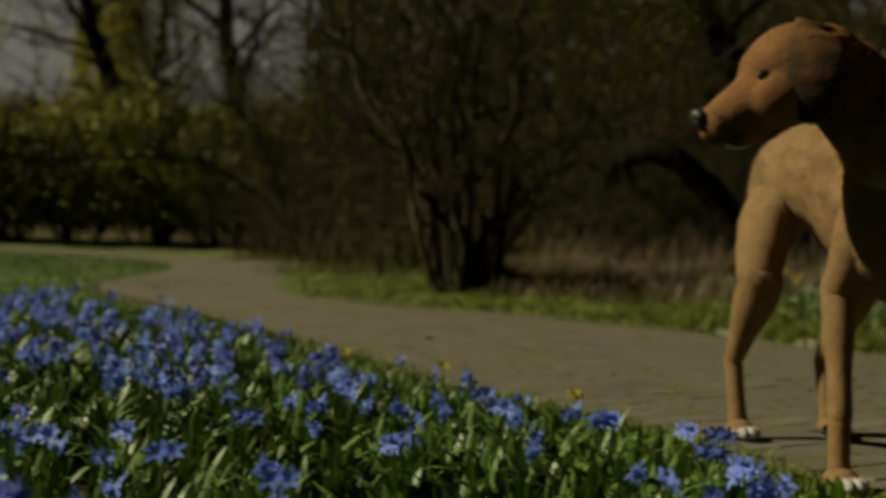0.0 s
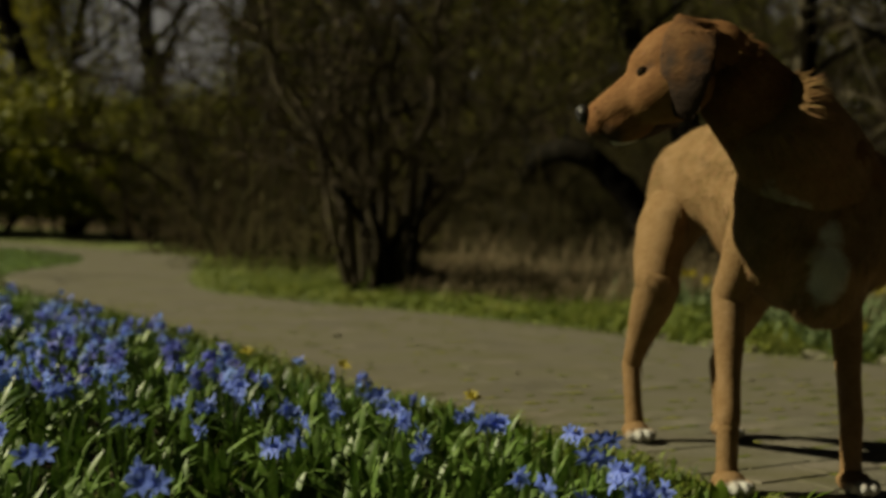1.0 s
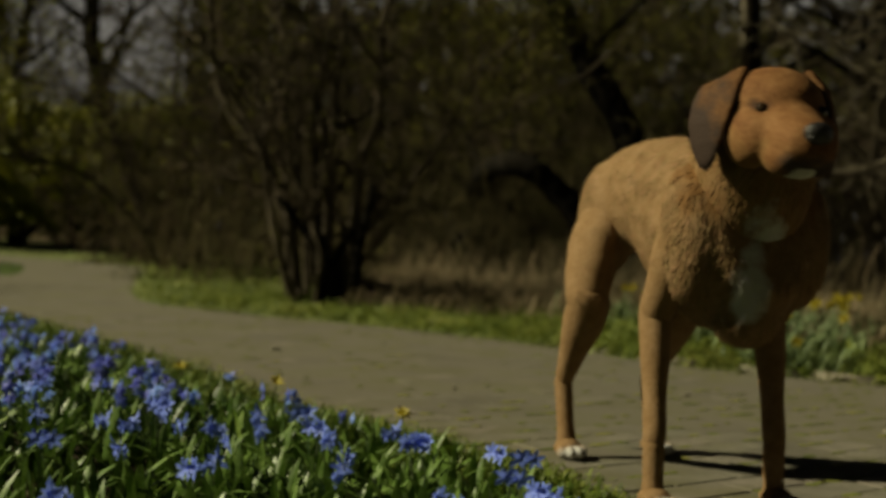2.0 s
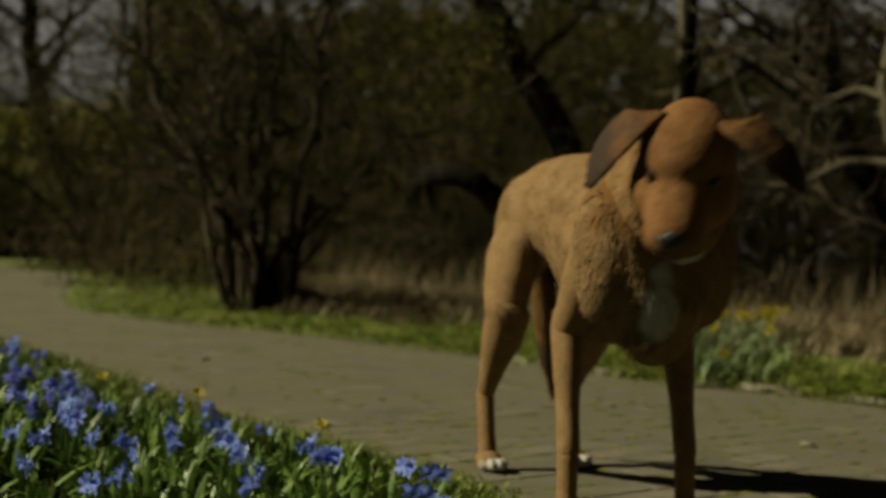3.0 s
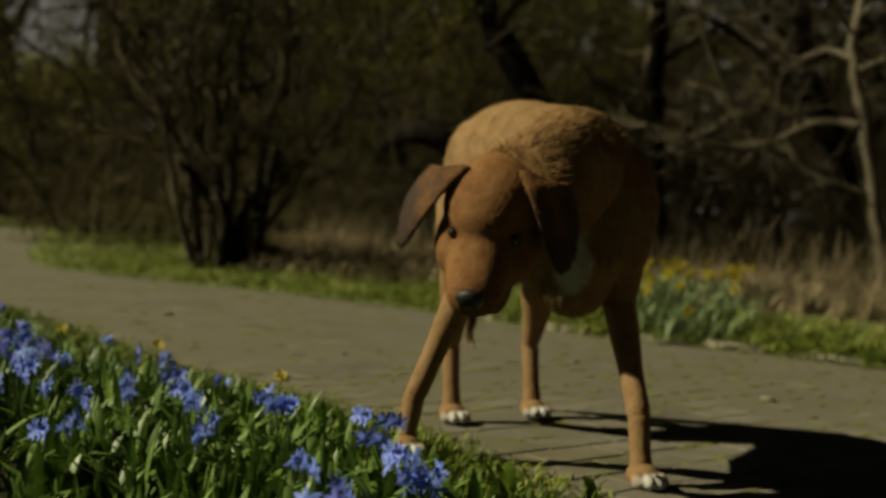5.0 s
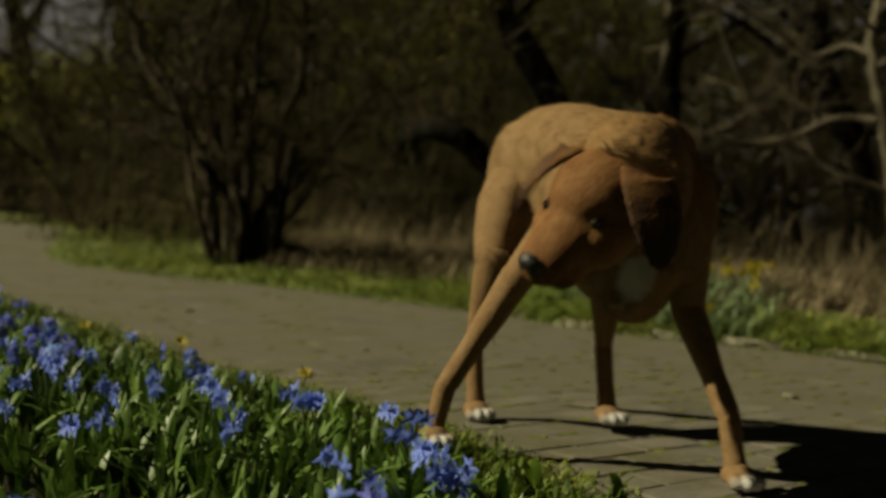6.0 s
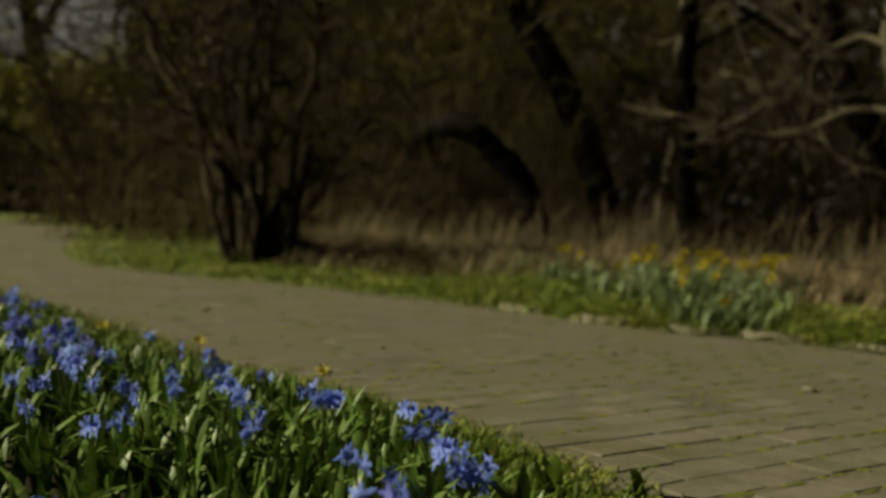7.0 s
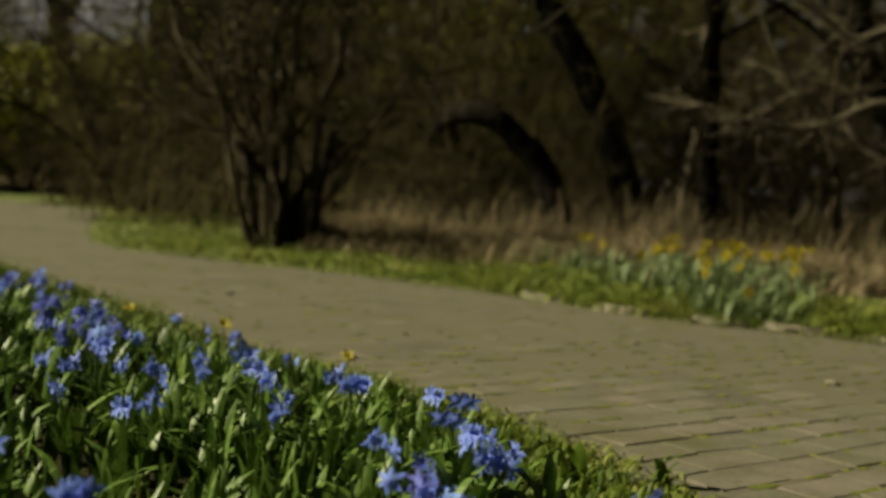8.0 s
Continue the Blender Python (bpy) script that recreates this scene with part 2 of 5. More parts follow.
FAR = curve_through([(7.5, -1.5, 0), (6.0, 0.0, 0), (4.6, 1.5, 0), (3.0, 3.1, 0), (1.63, 4.42, 0), (0.71, 4.86, 0), (0.0, 5.55, 0), (-0.9, 6.1, 0),
                     (-1.5, 6.35, 0), (-2.3, 7.05, 0), (-3.2, 9.85, 0), (-3.9, 11.9, 0), (-6.0, 13.1, 0), (-9.0, 13.5, 0), (-14, 13.8, 0)], 90)


def offset(line, d):
    """A line moved sideways on the ground; plus is to the left of its run."""
    out = []
    for i, p in enumerate(line):
        t = (line[min(i + 1, len(line) - 1)] - line[max(i - 1, 0)]).normalized()
        out.append(p + Vector((-t.y, t.x, 0)) * d)
    return out


def inside(x, y, poly):
    c = False
    j = len(poly) - 1
    for i in range(len(poly)):
        a, b = poly[i], poly[j]
        if (a[1] > y) != (b[1] > y) and x < (b[0] - a[0]) * (y - a[1]) / (b[1] - a[1]) + a[0]:
            c = not c
        j = i
    return c


def sheet(name, rail_a, rail_b, z, material, label, cross=6, rough=0.0, category="ground"):
    """A ground sheet between two rails with the same number of points."""
    V, F = [], []
    n = len(rail_a)
    for a, b in zip(rail_a, rail_b):
        for k in range(cross + 1):
            p = a.lerp(b, k / cross)
            V.append((p.x, p.y, z + rough * noise.noise(p * 1.7)))
    for i in range(n - 1):
        for k in range(cross):
            j = i * (cross + 1) + k
            F.append((j, j + 1, j + cross + 2, j + cross + 1))
    ob = part(name, (V, F), material)
    me = ob.data
    if me.polygons[0].normal.z < 0:
        me.flip_normals()
    return tagged(ob, label, category, kind="structure")


bm = bmesh.new()
bmesh.ops.create_grid(bm, x_segments=60, y_segments=60, size=600)
ground = part("ground", bm, M["litter"])
ground.location.z = -0.02
tagged(ground, "brown woodland ground with old leaves", "ground", kind="structure")

PATH_POLY = [(p.x, p.y) for p in NEAR] + [(p.x, p.y) for p in reversed(FAR)]
path = sheet("path", NEAR, FAR, 0.0, M["joint"], "sandy brick footpath with moss in its joints", 8, 0.0, "path")
bed = sheet("flower_bed", NEAR[:56], offset(NEAR, 3.0)[:56], -0.008, M["soil"], "dark soil of the squill bed", 8, 0.006, "flower bed")
lawn = sheet("lawn", offset(NEAR, 0.0), [Vector((-60, -40 + 0.58 * i, 0)) for i in range(91)], -0.013, M["lawn"], "mown green lawn beside the path", 12, 0.0, "lawn")


def verge_width(p):
    """The verge is narrow beside the daffodils and broad where the path runs off."""
    return 0.7 + 1.7 * min(1.0, max(0.0, (0.4 - p.x) / 1.8))


VERGE_BACK = [p + (q - p).normalized() * verge_width(p) for p, q in zip(FAR, offset(FAR, -1.0))]
verge = sheet("verge", FAR, VERGE_BACK, 0.004, M["verge"], "rough grass verge rising from the path", 8, 0.012, "verge")
BANK = 0.12                                            # the wood's floor lies a little over the path


def rise(u):
    """How the verge climbs from the path (0) to the wood's floor (1)."""
    u = min(1.0, max(0.0, u))
    return BANK * u * u * (3 - 2 * u)


for v in verge.data.vertices:
    v.co.z += rise((v.index % 9) / 8)
wood_floor = sheet("woodland_floor", VERGE_BACK, [p + (q - p).normalized() * 45 for p, q in zip(FAR, offset(FAR, -1.0))], BANK + 0.003, M["litter"], "woodland floor of old brown leaves", 30, 0.0, "ground")

# ---- bricks of the path, laid in rows across it ----
ROW = Vector((0.745, 0.667, 0))
COURSE = Vector((-0.667, 0.745, 0))


def brick_mesh(l, w, h, bev):
    V = []
    for (hx, hy, z) in ((l / 2, w / 2, -0.05), (l / 2, w / 2, h - bev), (l / 2 - bev, w / 2 - bev, h)):
        V += [(-hx, -hy, z), (hx, -hy, z), (hx, hy, z), (-hx, hy, z)]
    F = []
    for s in (0, 4):
        F += [(s + k, s + (k + 1) % 4, s + 4 + (k + 1) % 4, s + 4 + k) for k in range(4)]
    F.append((8, 9, 10, 11))
    return V, F


def lay_bricks():
    rng = random.Random(5)
    shared = []
    for k in range(4):
        me = bpy.data.meshes.new("brick")
        V, F = brick_mesh(0.2025 - 0.001 * (k % 3), 0.0965 - 0.001 * (k % 2), 0.0, 0.006)
        me.from_pydata(V, [], F)
        me.materials.append(M["brick"])
        shared.append(me)
    turn = math.atan2(ROW.y, ROW.x)
    o = Vector((0.35, 2.2, 0))
    V, F = [], []
    spots = []
    for r in range(-75, 110):
        for c in range(-34, 44):
            p = o + COURSE * (r * 0.1045) + ROW * ((c + (0.5 if r % 2 else 0)) * 0.205)
            if p.y > -3.5 and inside(p.x, p.y, PATH_POLY):
                spots.append(p)
    spots.sort(key=lambda p: (p - Vector((0.75, 2.6, 0))).length)
    for i, p in enumerate(spots):
        sand = min(1.0, max(0.0, (p.y - 2.35) / 1.0))     # farther on, sand has drifted over the bricks
        z = rng.uniform(0.001, 0.0038) - 0.0036 * sand
        a = turn + rng.gauss(0, 0.018)
        tx, ty = rng.gauss(0, 0.010), rng.gauss(0, 0.007)
        m = Matrix.LocRotScale((p.x + rng.gauss(0, 0.003), p.y + rng.gauss(0, 0.003), z), Euler((tx, ty, a)), None)
        if i < 300:
            ob = new("brick", shared[rng.randrange(4)])
            ob.parent = path
            ob.matrix_basis = m
        elif p.y < 9:
            v, f = brick_mesh(0.202, 0.0965, 0.0, 0.006)
            n = len(V)
            V += [m @ Vector(q) for q in v]
            F += [tuple(n + k for k in q) for q in f]
    rest = part("bricks", (V, F), M["brick_far"], path, "rows of bricks farther along", smooth=False)
    rest["kind"] = "stuff"
    # moss cushions in the joints
    V, F = [], []
    for i in range(900):
        r, c = rng.randrange(-6, 12 if i % 2 else 40), rng.uniform(-6, 12)
        p = o + COURSE * ((r + 0.5) * 0.1045) + ROW * (c * 0.205)
        if not inside(p.x, p.y, PATH_POLY):
            continue
        ln, w = rng.uniform(0.008, 0.042), rng.uniform(0.006, 0.016)
        n = len(V)
        k = 8
        V.append(p + Vector((0, 0, 0.005)))
        for j in range(k):
            t = 2 * math.pi * j / k
            s = rng.uniform(0.7, 1.2)
            V.append(p + ROW * math.cos(t) * ln * s + COURSE * math.sin(t) * w * s + Vector((0, 0, 0.0015)))
        F += [(n, n + 1 + j, n + 1 + (j + 1) % k) for j in range(k)]
    part("moss", (V, F), M["moss"], path, "yellow-green moss cushions in the joints")["kind"] = "stuff"


def lay_kerb():
    """Low edging stones on the far side of the path, half sunk and overgrown."""
    rng = random.Random(9)
    line = offset(FAR, -0.05)
    kerb = thing("kerb", "row of low pale edging stones along the path", "kerb", kind="structure")
    run, last = 0.0, line[0]
    nxt = 0.0
    for p in line:
        run += (p - last).length
        d = (p - last)
        last = p
        if run < nxt or p.x < 0.25 or p.x > 4.5 or d.length < 1e-6:
            continue
        nxt = run + rng.uniform(0.28, 0.31)
        bm = bmesh.new()
        bmesh.ops.create_cube(bm, size=1)
        bmesh.ops.scale(bm, vec=(rng.uniform(0.24, 0.28), 0.07, 0.09), verts=bm.verts)
        bmesh.ops.bevel(bm, geom=bm.edges[:], offset=0.012, segments=2, affect="EDGES")
        for v in bm.verts:
            v.co += Vector((rng.gauss(0, 0.002), rng.gauss(0, 0.002), rng.gauss(0, 0.002)))
        st = part("edging_stone", bm, M["kerb"], kerb)
        st.matrix_basis = Matrix.LocRotScale((p.x, p.y, rng.uniform(-0.030, -0.014)), Euler((rng.gauss(0, 0.04), rng.gauss(0, 0.03), math.atan2(d.y, d.x) + rng.gauss(0, 0.05))), None)


# ---- squills ----
def bloom(V, F, rng, p, face, size):
    """Six pointed petals round a small cup, nodding towards face."""
    face = face.normalized()
    u = face.orthogonal().normalized()
    v = face.cross(u)
    spin = rng.uniform(0, 6.28)
    hub = len(V)
    V.append(p)
    for k in range(6):
        a = spin + k * math.pi / 3
        out = u * math.cos(a) + v * math.sin(a)
        side = face.cross(out)
        n = len(V)
        s = size * rng.uniform(0.9, 1.15)
        w = s * 0.215
        op = rng.uniform(0.7, 1.1)
        V.extend((p + (out * 0.28 * op + face * 0.34) * s - side * w * 0.8, p + (out * 0.28 * op + face * 0.26) * s, p + (out * 0.28 * op + face * 0.34) * s + side * w * 0.8,
                  p + (out * 0.68 * op + face * 0.50) * s - side * w, p + (out * 0.68 * op + face * 0.43) * s, p + (out * 0.68 * op + face * 0.50) * s + side * w,
                  p + (out * 1.12 * op + face * 0.46) * s))
        F.extend(((hub, n, n + 1), (hub, n + 1, n + 2), (n, n + 3, n + 4, n + 1), (n + 1, n + 4, n + 5, n + 2), (n + 3, n + 6, n + 4), (n + 4, n + 6, n + 5)))


def squill(rng, leaves, stems, blooms, root, stalks, scale=1.0, split=False):
    """Strap leaves, and one or two leaning stalks with nodding blooms. split: a list of meshes a leaf and bloom each."""
    nl = rng.randrange(5, 8)
    for _ in range(nl):
        L = ([], []) if split else leaves
        h = rng.uniform(0.085, 0.15) * scale
        blade(L[0], L[1], rng, root + Vector((rng.gauss(0, 0.006), rng.gauss(0, 0.006), 0)), h, rng.uniform(0.009, 0.0155) * scale, rng.uniform(0.08, 0.8), 5)
        if split:
            leaves.append(L)
    for _ in range(stalks):
        S = ([], []) if split else stems
        a = rng.uniform(0, 6.28)
        top = root + Vector((math.cos(a) * 0.03, math.sin(a) * 0.03, rng.uniform(0.115, 0.165))) * scale
        mid = root.lerp(top, 0.55) + Vector((0, 0, 0.012))
        pts = curve_through([root, mid, top], 5)
        tube(S[0], S[1], pts, [0.0018] * 6, 4)
        if split:
            stems.append(S)
        for k in range(rng.choice((2, 3, 4, 5, 6))):
            B = ([], []) if split else blooms
            q = pts[-1 - k // 3] + Vector((rng.gauss(0, 0.011), rng.gauss(0, 0.011), rng.gauss(0.0, 0.008)))
            b = rng.uniform(0, 6.28)
            bloom(B[0], B[1], rng, q, Vector((math.cos(b), math.sin(b), rng.uniform(-0.7, 0.35))), rng.uniform(0.014, 0.021) * scale)
            if split:
                blooms.append(B)


def in_bed(x, y):
    """How thick the squills stand at a place: 1 in the bed, less near its grassy rim."""
    best, d = 9.0, 9.0
    for i in range(0, len(NEAR) - 1):
        e = math.hypot(NEAR[i].x - x, NEAR[i].y - y)
        if e < d:
            d, best = e, i
    t = (NEAR[best + 1] - NEAR[best]).normalized()
    s = (x - NEAR[best].x) * -t.y + (y - NEAR[best].y) * t.x
    return s


def back_rim(x):
    """The far rim of the bed, where the lawn begins."""
    return 4.0 + 0.42 * (-1.5 - x) * (1 if x < -1.5 else -1.0) + 0.1 * noise.noise(Vector((x * 2, 0, 0)))


def plant_squills():
    rng = random.Random(21)
    kinds = []
    for k in range(12):
        ob = thing("squill", "blue squill with strap leaves and nodding star blooms", "flower", pose(0, -3 - k, -0.5), "squills in the bed")
        lv, st, bl = [], [], []
        squill(rng, lv, st, bl, Vector((0, 0, 0)), (1, 0, 0, 0, 0, 1, 0, 0, 0, 0, 0, 0)[k], 1.0, True)
        for m in lv:
            part("leaf", m, M["scilla_leaf"], ob)
        for m in st:
            part("stem", m, M["scilla_stem"], ob)
        for m in bl:
            part("bloom", m, M["scilla_bloom"], ob)
        kinds.append(ob)
    near, far = [], []
    for _ in range(30000):
        x, y = rng.uniform(-4.4, 0.9), rng.uniform(0.75, 5.6)
        s = in_bed(x, y)
        if s < 0.33 or s > 2.9 or y > back_rim(x):
            continue
        if x < -0.95 - 0.62 * y or (abs(x) < 0.25 and y < 0.95):
            continue
        thick = min(1.0, max(0.0, (s - 0.26) / 0.2))
        thick *= 0.75 + 0.5 * noise.noise(Vector((x * 3.1, y * 3.1, 0)))
        if rng.random() > thick * (0.30 if y < 2.6 else 0.24):
            continue
        (near if (x + 0.45) ** 2 + (y - 1.7) ** 2 < 0.36 else far).append((x, y))
    for i, (x, y) in enumerate(near[:300]):
        m = Matrix.LocRotScale((x, y, -0.006), Euler((rng.gauss(0, 0.08), rng.gauss(0, 0.08), rng.uniform(0, 6.28))), None)
        if i < len(kinds):
            kinds[i].matrix_basis = m
        else:
            copy_thing(kinds[i % len(kinds)], m)
    for _ in range(5000):
        # the bed goes on towards its other end
        x, y = rng.uniform(-3.6, 3.0), rng.uniform(-3.6, 0.8)
        if 0.22 < in_bed(x, y) < 2.9 and rng.random() < 0.35 and math.hypot(x, y) > 0.3:
            far.append((x, y))
    L, S, B = ([], []), ([], []), ([], [])
    for x, y in far + near[300:]:
        rim = min(1.0, 0.5 + 0.75 * in_bed(x, y))
        squill(rng, L, S, B, Vector((x, y, -0.006)), int(rng.random() < (0.12 if y < 2.2 else 0.17 if y < 2.9 else 0.27)), rim)
    field = thing("squill_carpet", "carpet of blue squills in strap leaves", "flowers", kind="stuff")
    part("foliage", L, M["scilla_leaf"], field)
    part("stalk_mass", S, M["scilla_stem"], field)
    part("bloom_mass", B, M["scilla_bloom"], field)


def yellow_flower(at, seed):
    """A small yellow star bloom over a rosette of round leaves."""
    rng = random.Random(seed)
    ob = thing("yellow_flower", "small yellow spring flower among the blue squills", "flower", at, "yellow flowers in the bed")
    for _ in range(5):
        V, F = [], []
        blade(V, F, rng, Vector((0, 0, 0)), rng.uniform(0.05, 0.08), 0.02, 0.9, 4)
        part("leaf", (V, F), M["grass"], ob)
    for k in range(1):
        top = Vector((rng.gauss(0, 0.015), rng.gauss(0, 0.015), rng.uniform(0.07, 0.10)))
        V, F = [], []
        tube(V, F, curve_through([(0, 0, 0), top * 0.6, top], 4), [0.0018] * 5, 4)
        st = part("stem", (V, F), M["scilla_stem"], ob)
        V, F = [], []
        for _ in range(2):
            bloom(V, F, rng, top, Vector((rng.gauss(0, 0.3), -0.5, 0.8)), 0.019)
        part("bloom", (V, F), M["daff"], st)


def rim_leaves(at, seed):
    """A few broad upright leaves of a bulb that has not flowered."""
    rng = random.Random(seed)
    ob = thing("bulb_leaves", "broad upright green bulb leaves at the rim of the bed", "plant", at)
    for k in range(4):
        V, F = [], []
        blade(V, F, rng, Vector((rng.gauss(0, 0.006), rng.gauss(0, 0.006), 0)), rng.uniform(0.06, 0.09), 0.02, rng.uniform(0.1, 0.7), 5)
        part("leaf", (V, F), M["grass"], ob)


def pebble(at, size, seed):
    rng = random.Random(seed)
    bm = bmesh.new()
    bmesh.ops.create_icosphere(bm, subdivisions=2, radius=1.0)
    for v in bm.verts:
        v.co *= 1 + 0.25 * noise.noise(v.co * 1.3 + Vector((seed, 0, 0)))
        v.co = Vector((v.co.x * size, v.co.y * size * 0.7, v.co.z * size * 0.35))
    ob = part("pebble", bm, M["kerb"])
    ob.matrix_basis = at
    tagged(ob, "pale pebble lying on the brick path", "stone", "pebbles on the path")


def small_things():
    for k, (x, y) in enumerate([(-0.96, 3.28), (-0.27, 2.56), (-0.62, 2.95)]):
        yellow_flower(pose(x, y, -0.006), 300 + k)
    ob = thing("squill", "large squill with a full cluster of bright blue blooms", "flower", pose(0.045, 1.61, -0.006), "squills in the bed")
    rng = random.Random(77)
    for _ in range(6):
        V, F = [], []
        blade(V, F, rng, Vector((rng.gauss(0, 0.012), rng.gauss(0, 0.012), 0)), rng.uniform(0.08, 0.11), 0.014, rng.uniform(0.2, 0.9), 5)
        part("leaf", (V, F), M["scilla_leaf"], ob)
    for k, (dx, dy) in enumerate([(-0.018, 0.01), (0.022, -0.005), (0.004, 0.02)]):
        pts = curve_through([Vector((0, 0, 0)), Vector((dx * 0.4, dy * 0.4, 0.07)), Vector((dx, dy, 0.125 - 0.012 * k))], 5)
        V, F = [], []
        tube(V, F, pts, [0.0018] * 6, 4)
        st = part("stem", (V, F), M["scilla_stem"], ob)
        for j in range(4):
            V, F = [], []
            a = 1.6 * j + k
            bloom(V, F, rng, pts[-1 - j // 3] + Vector((0.010 * math.cos(a), 0.010 * math.sin(a), rng.gauss(0, 0.004))), Vector((math.cos(a), math.sin(a) - 0.4, 0.1)), 0.0195)
            part("bloom", (V, F), M["scilla_bloom"], st)
    for k, (x, y) in enumerate([(0.19, 1.92), (0.33, 1.96), (-0.16, 2.44)]):
        rim_leaves(pose(x, y, -0.006), 320 + k)
    rng = random.Random(330)
    for k, (x, y, s) in enumerate([(-0.94, 4.55, 0.022), (1.02, 3.3, 0.026), (0.55, 3.9, 0.014), (-0.2, 3.7, 0.012), (1.3, 2.9, 0.015)]):
        pebble(pose(x, y, 0.006, 0, 0, rng.uniform(0, 180)), s, 340 + k)


def scatter_blades(name, label, material, count, area, height, width, lean, seed, segs=3):
    rng = random.Random(seed)
    V, F = [], []
    n = 0
    for _ in range(count * 12):
        if n >= count:
            break
        p = area(rng)
        if p is None:
            continue
        n += 1
        blade(V, F, rng, p, rng.uniform(*height) * (0.75 + 0.5 * noise.noise(p * 2.3)), rng.uniform(*width), rng.uniform(*lean), segs)
    return tagged(part(name, (V, F), material), label, "grass", kind="stuff")


def grass_areas():
    def rim(rng):
        i = rng.randrange(12, 58)
        t = (NEAR[i + 1] - NEAR[i])
        d = rng.triangular(0.03, 0.7, 0.22)
        p = NEAR[i] + t * rng.random() + Vector((-t.y, t.x, 0)).normalized() * d
        p.z = -0.008
        return p if p.y > 0.7 else None
    scatter_blades("rim_grass", "short green grass along the rim of the flower bed", M["grass"], 15000, rim, (0.025, 0.07), (0.003, 0.006), (0.1, 1.0), 31)

    def fringe(rng):
        i = rng.randrange(12, 58)
        t = (NEAR[i + 1] - NEAR[i])
        p = NEAR[i] + t * rng.random() + Vector((-t.y, t.x, 0)).normalized() * rng.triangular(-0.07, 0.3, 0.06)
        p.z = -0.004
        return p if p.y > 0.7 else None
    scatter_blades("path_fringe", "short olive grass creeping over the edge of the path", M["verge_blade"], 9000, fringe, (0.008, 0.03), (0.003, 0.006), (0.4, 1.4), 36)

    def stalks(rng):
        x = rng.uniform(-0.9, 3.2)
        return Vector((x, rng.uniform(7.6, 9.0) - 0.55 * max(0.0, x - 0.5), 0.1))
    scatter_blades("dead_stalks", "sparse tall dead grass stalks before the wood", M["dry"], 1500, stalks, (0.2, 0.6), (0.003, 0.006), (0.1, 0.6), 37, 4)

    def under(rng):
        x, y = rng.uniform(-2.2, 0.6), rng.uniform(0.8, 3.6)
        s = in_bed(x, y)
        return Vector((x, y, -0.008)) if 0.2 < s < 2.2 and x > -0.95 - 0.62 * y else None
    scatter_blades("bed_grass", "green grass among the squills", M["grass"], 3500, under, (0.03, 0.09), (0.0025, 0.005), (0.1, 1.0), 32)

    def verge_in(rng):
        i = rng.randrange(20, 74)
        t = (FAR[i + 1] - FAR[i])
        d = rng.triangular(-0.03, 1.05, 0.2) * verge_width(FAR[i]) * (0.8 if FAR[i].x > 0.0 else 1.0)
        p = FAR[i] + t * rng.random() + Vector((t.y, -t.x, 0)).normalized() * d
        p.z = rise(d / verge_width(FAR[i]))
        return p
    scatter_blades("verge_grass", "tufted green grass on the verge", M["verge_blade"], 34000, verge_in, (0.03, 0.10), (0.004, 0.008), (0.4, 1.4), 33)

    def lawn_in(rng):
        x, y = rng.uniform(-9, -1.2), rng.uniform(4.0, 13)
        s = in_bed(x, y)
        return Vector((x, y, -0.013)) if s > 0.0 and y > back_rim(x) - 0.2 else None
    scatter_blades("lawn_grass", "short blades of the lawn", M["grass"], 22000, lawn_in, (0.02, 0.05), (0.006, 0.012), (0.2, 1.0), 34, 2)

    def hedge_foot(rng):
        return Vector((rng.uniform(-9.0, -4.2), rng.uniform(15.7, 17.0), -0.013))
    scatter_blades("hedge_grass", "pale dead grass behind the foot of the hedge", M["dry"], 1600, hedge_foot, (0.15, 0.42), (0.012, 0.025), (0.1, 0.8), 38)

    def dry_in(rng):
        i = rng.randrange(24, 66)
        t = (FAR[i + 1] - FAR[i])
        d = rng.triangular(0.35 if FAR[i].x > 0.2 else 0.5, 3.4, 1.0)
        p = FAR[i] + t * rng.random() + Vector((t.y, -t.x, 0)).normalized() * d
        p.z = rise(d / verge_width(FAR[i])) - 0.01
        return p if noise.noise(p * 1.1) > -0.35 and p.x > -1.0 else None
    scatter_blades("dry_grass", "tall dry straw-coloured grass before the thicket", M["dry"], 15000, dry_in, (0.08, 0.27), (0.005, 0.010), (0.1, 1.0), 35)


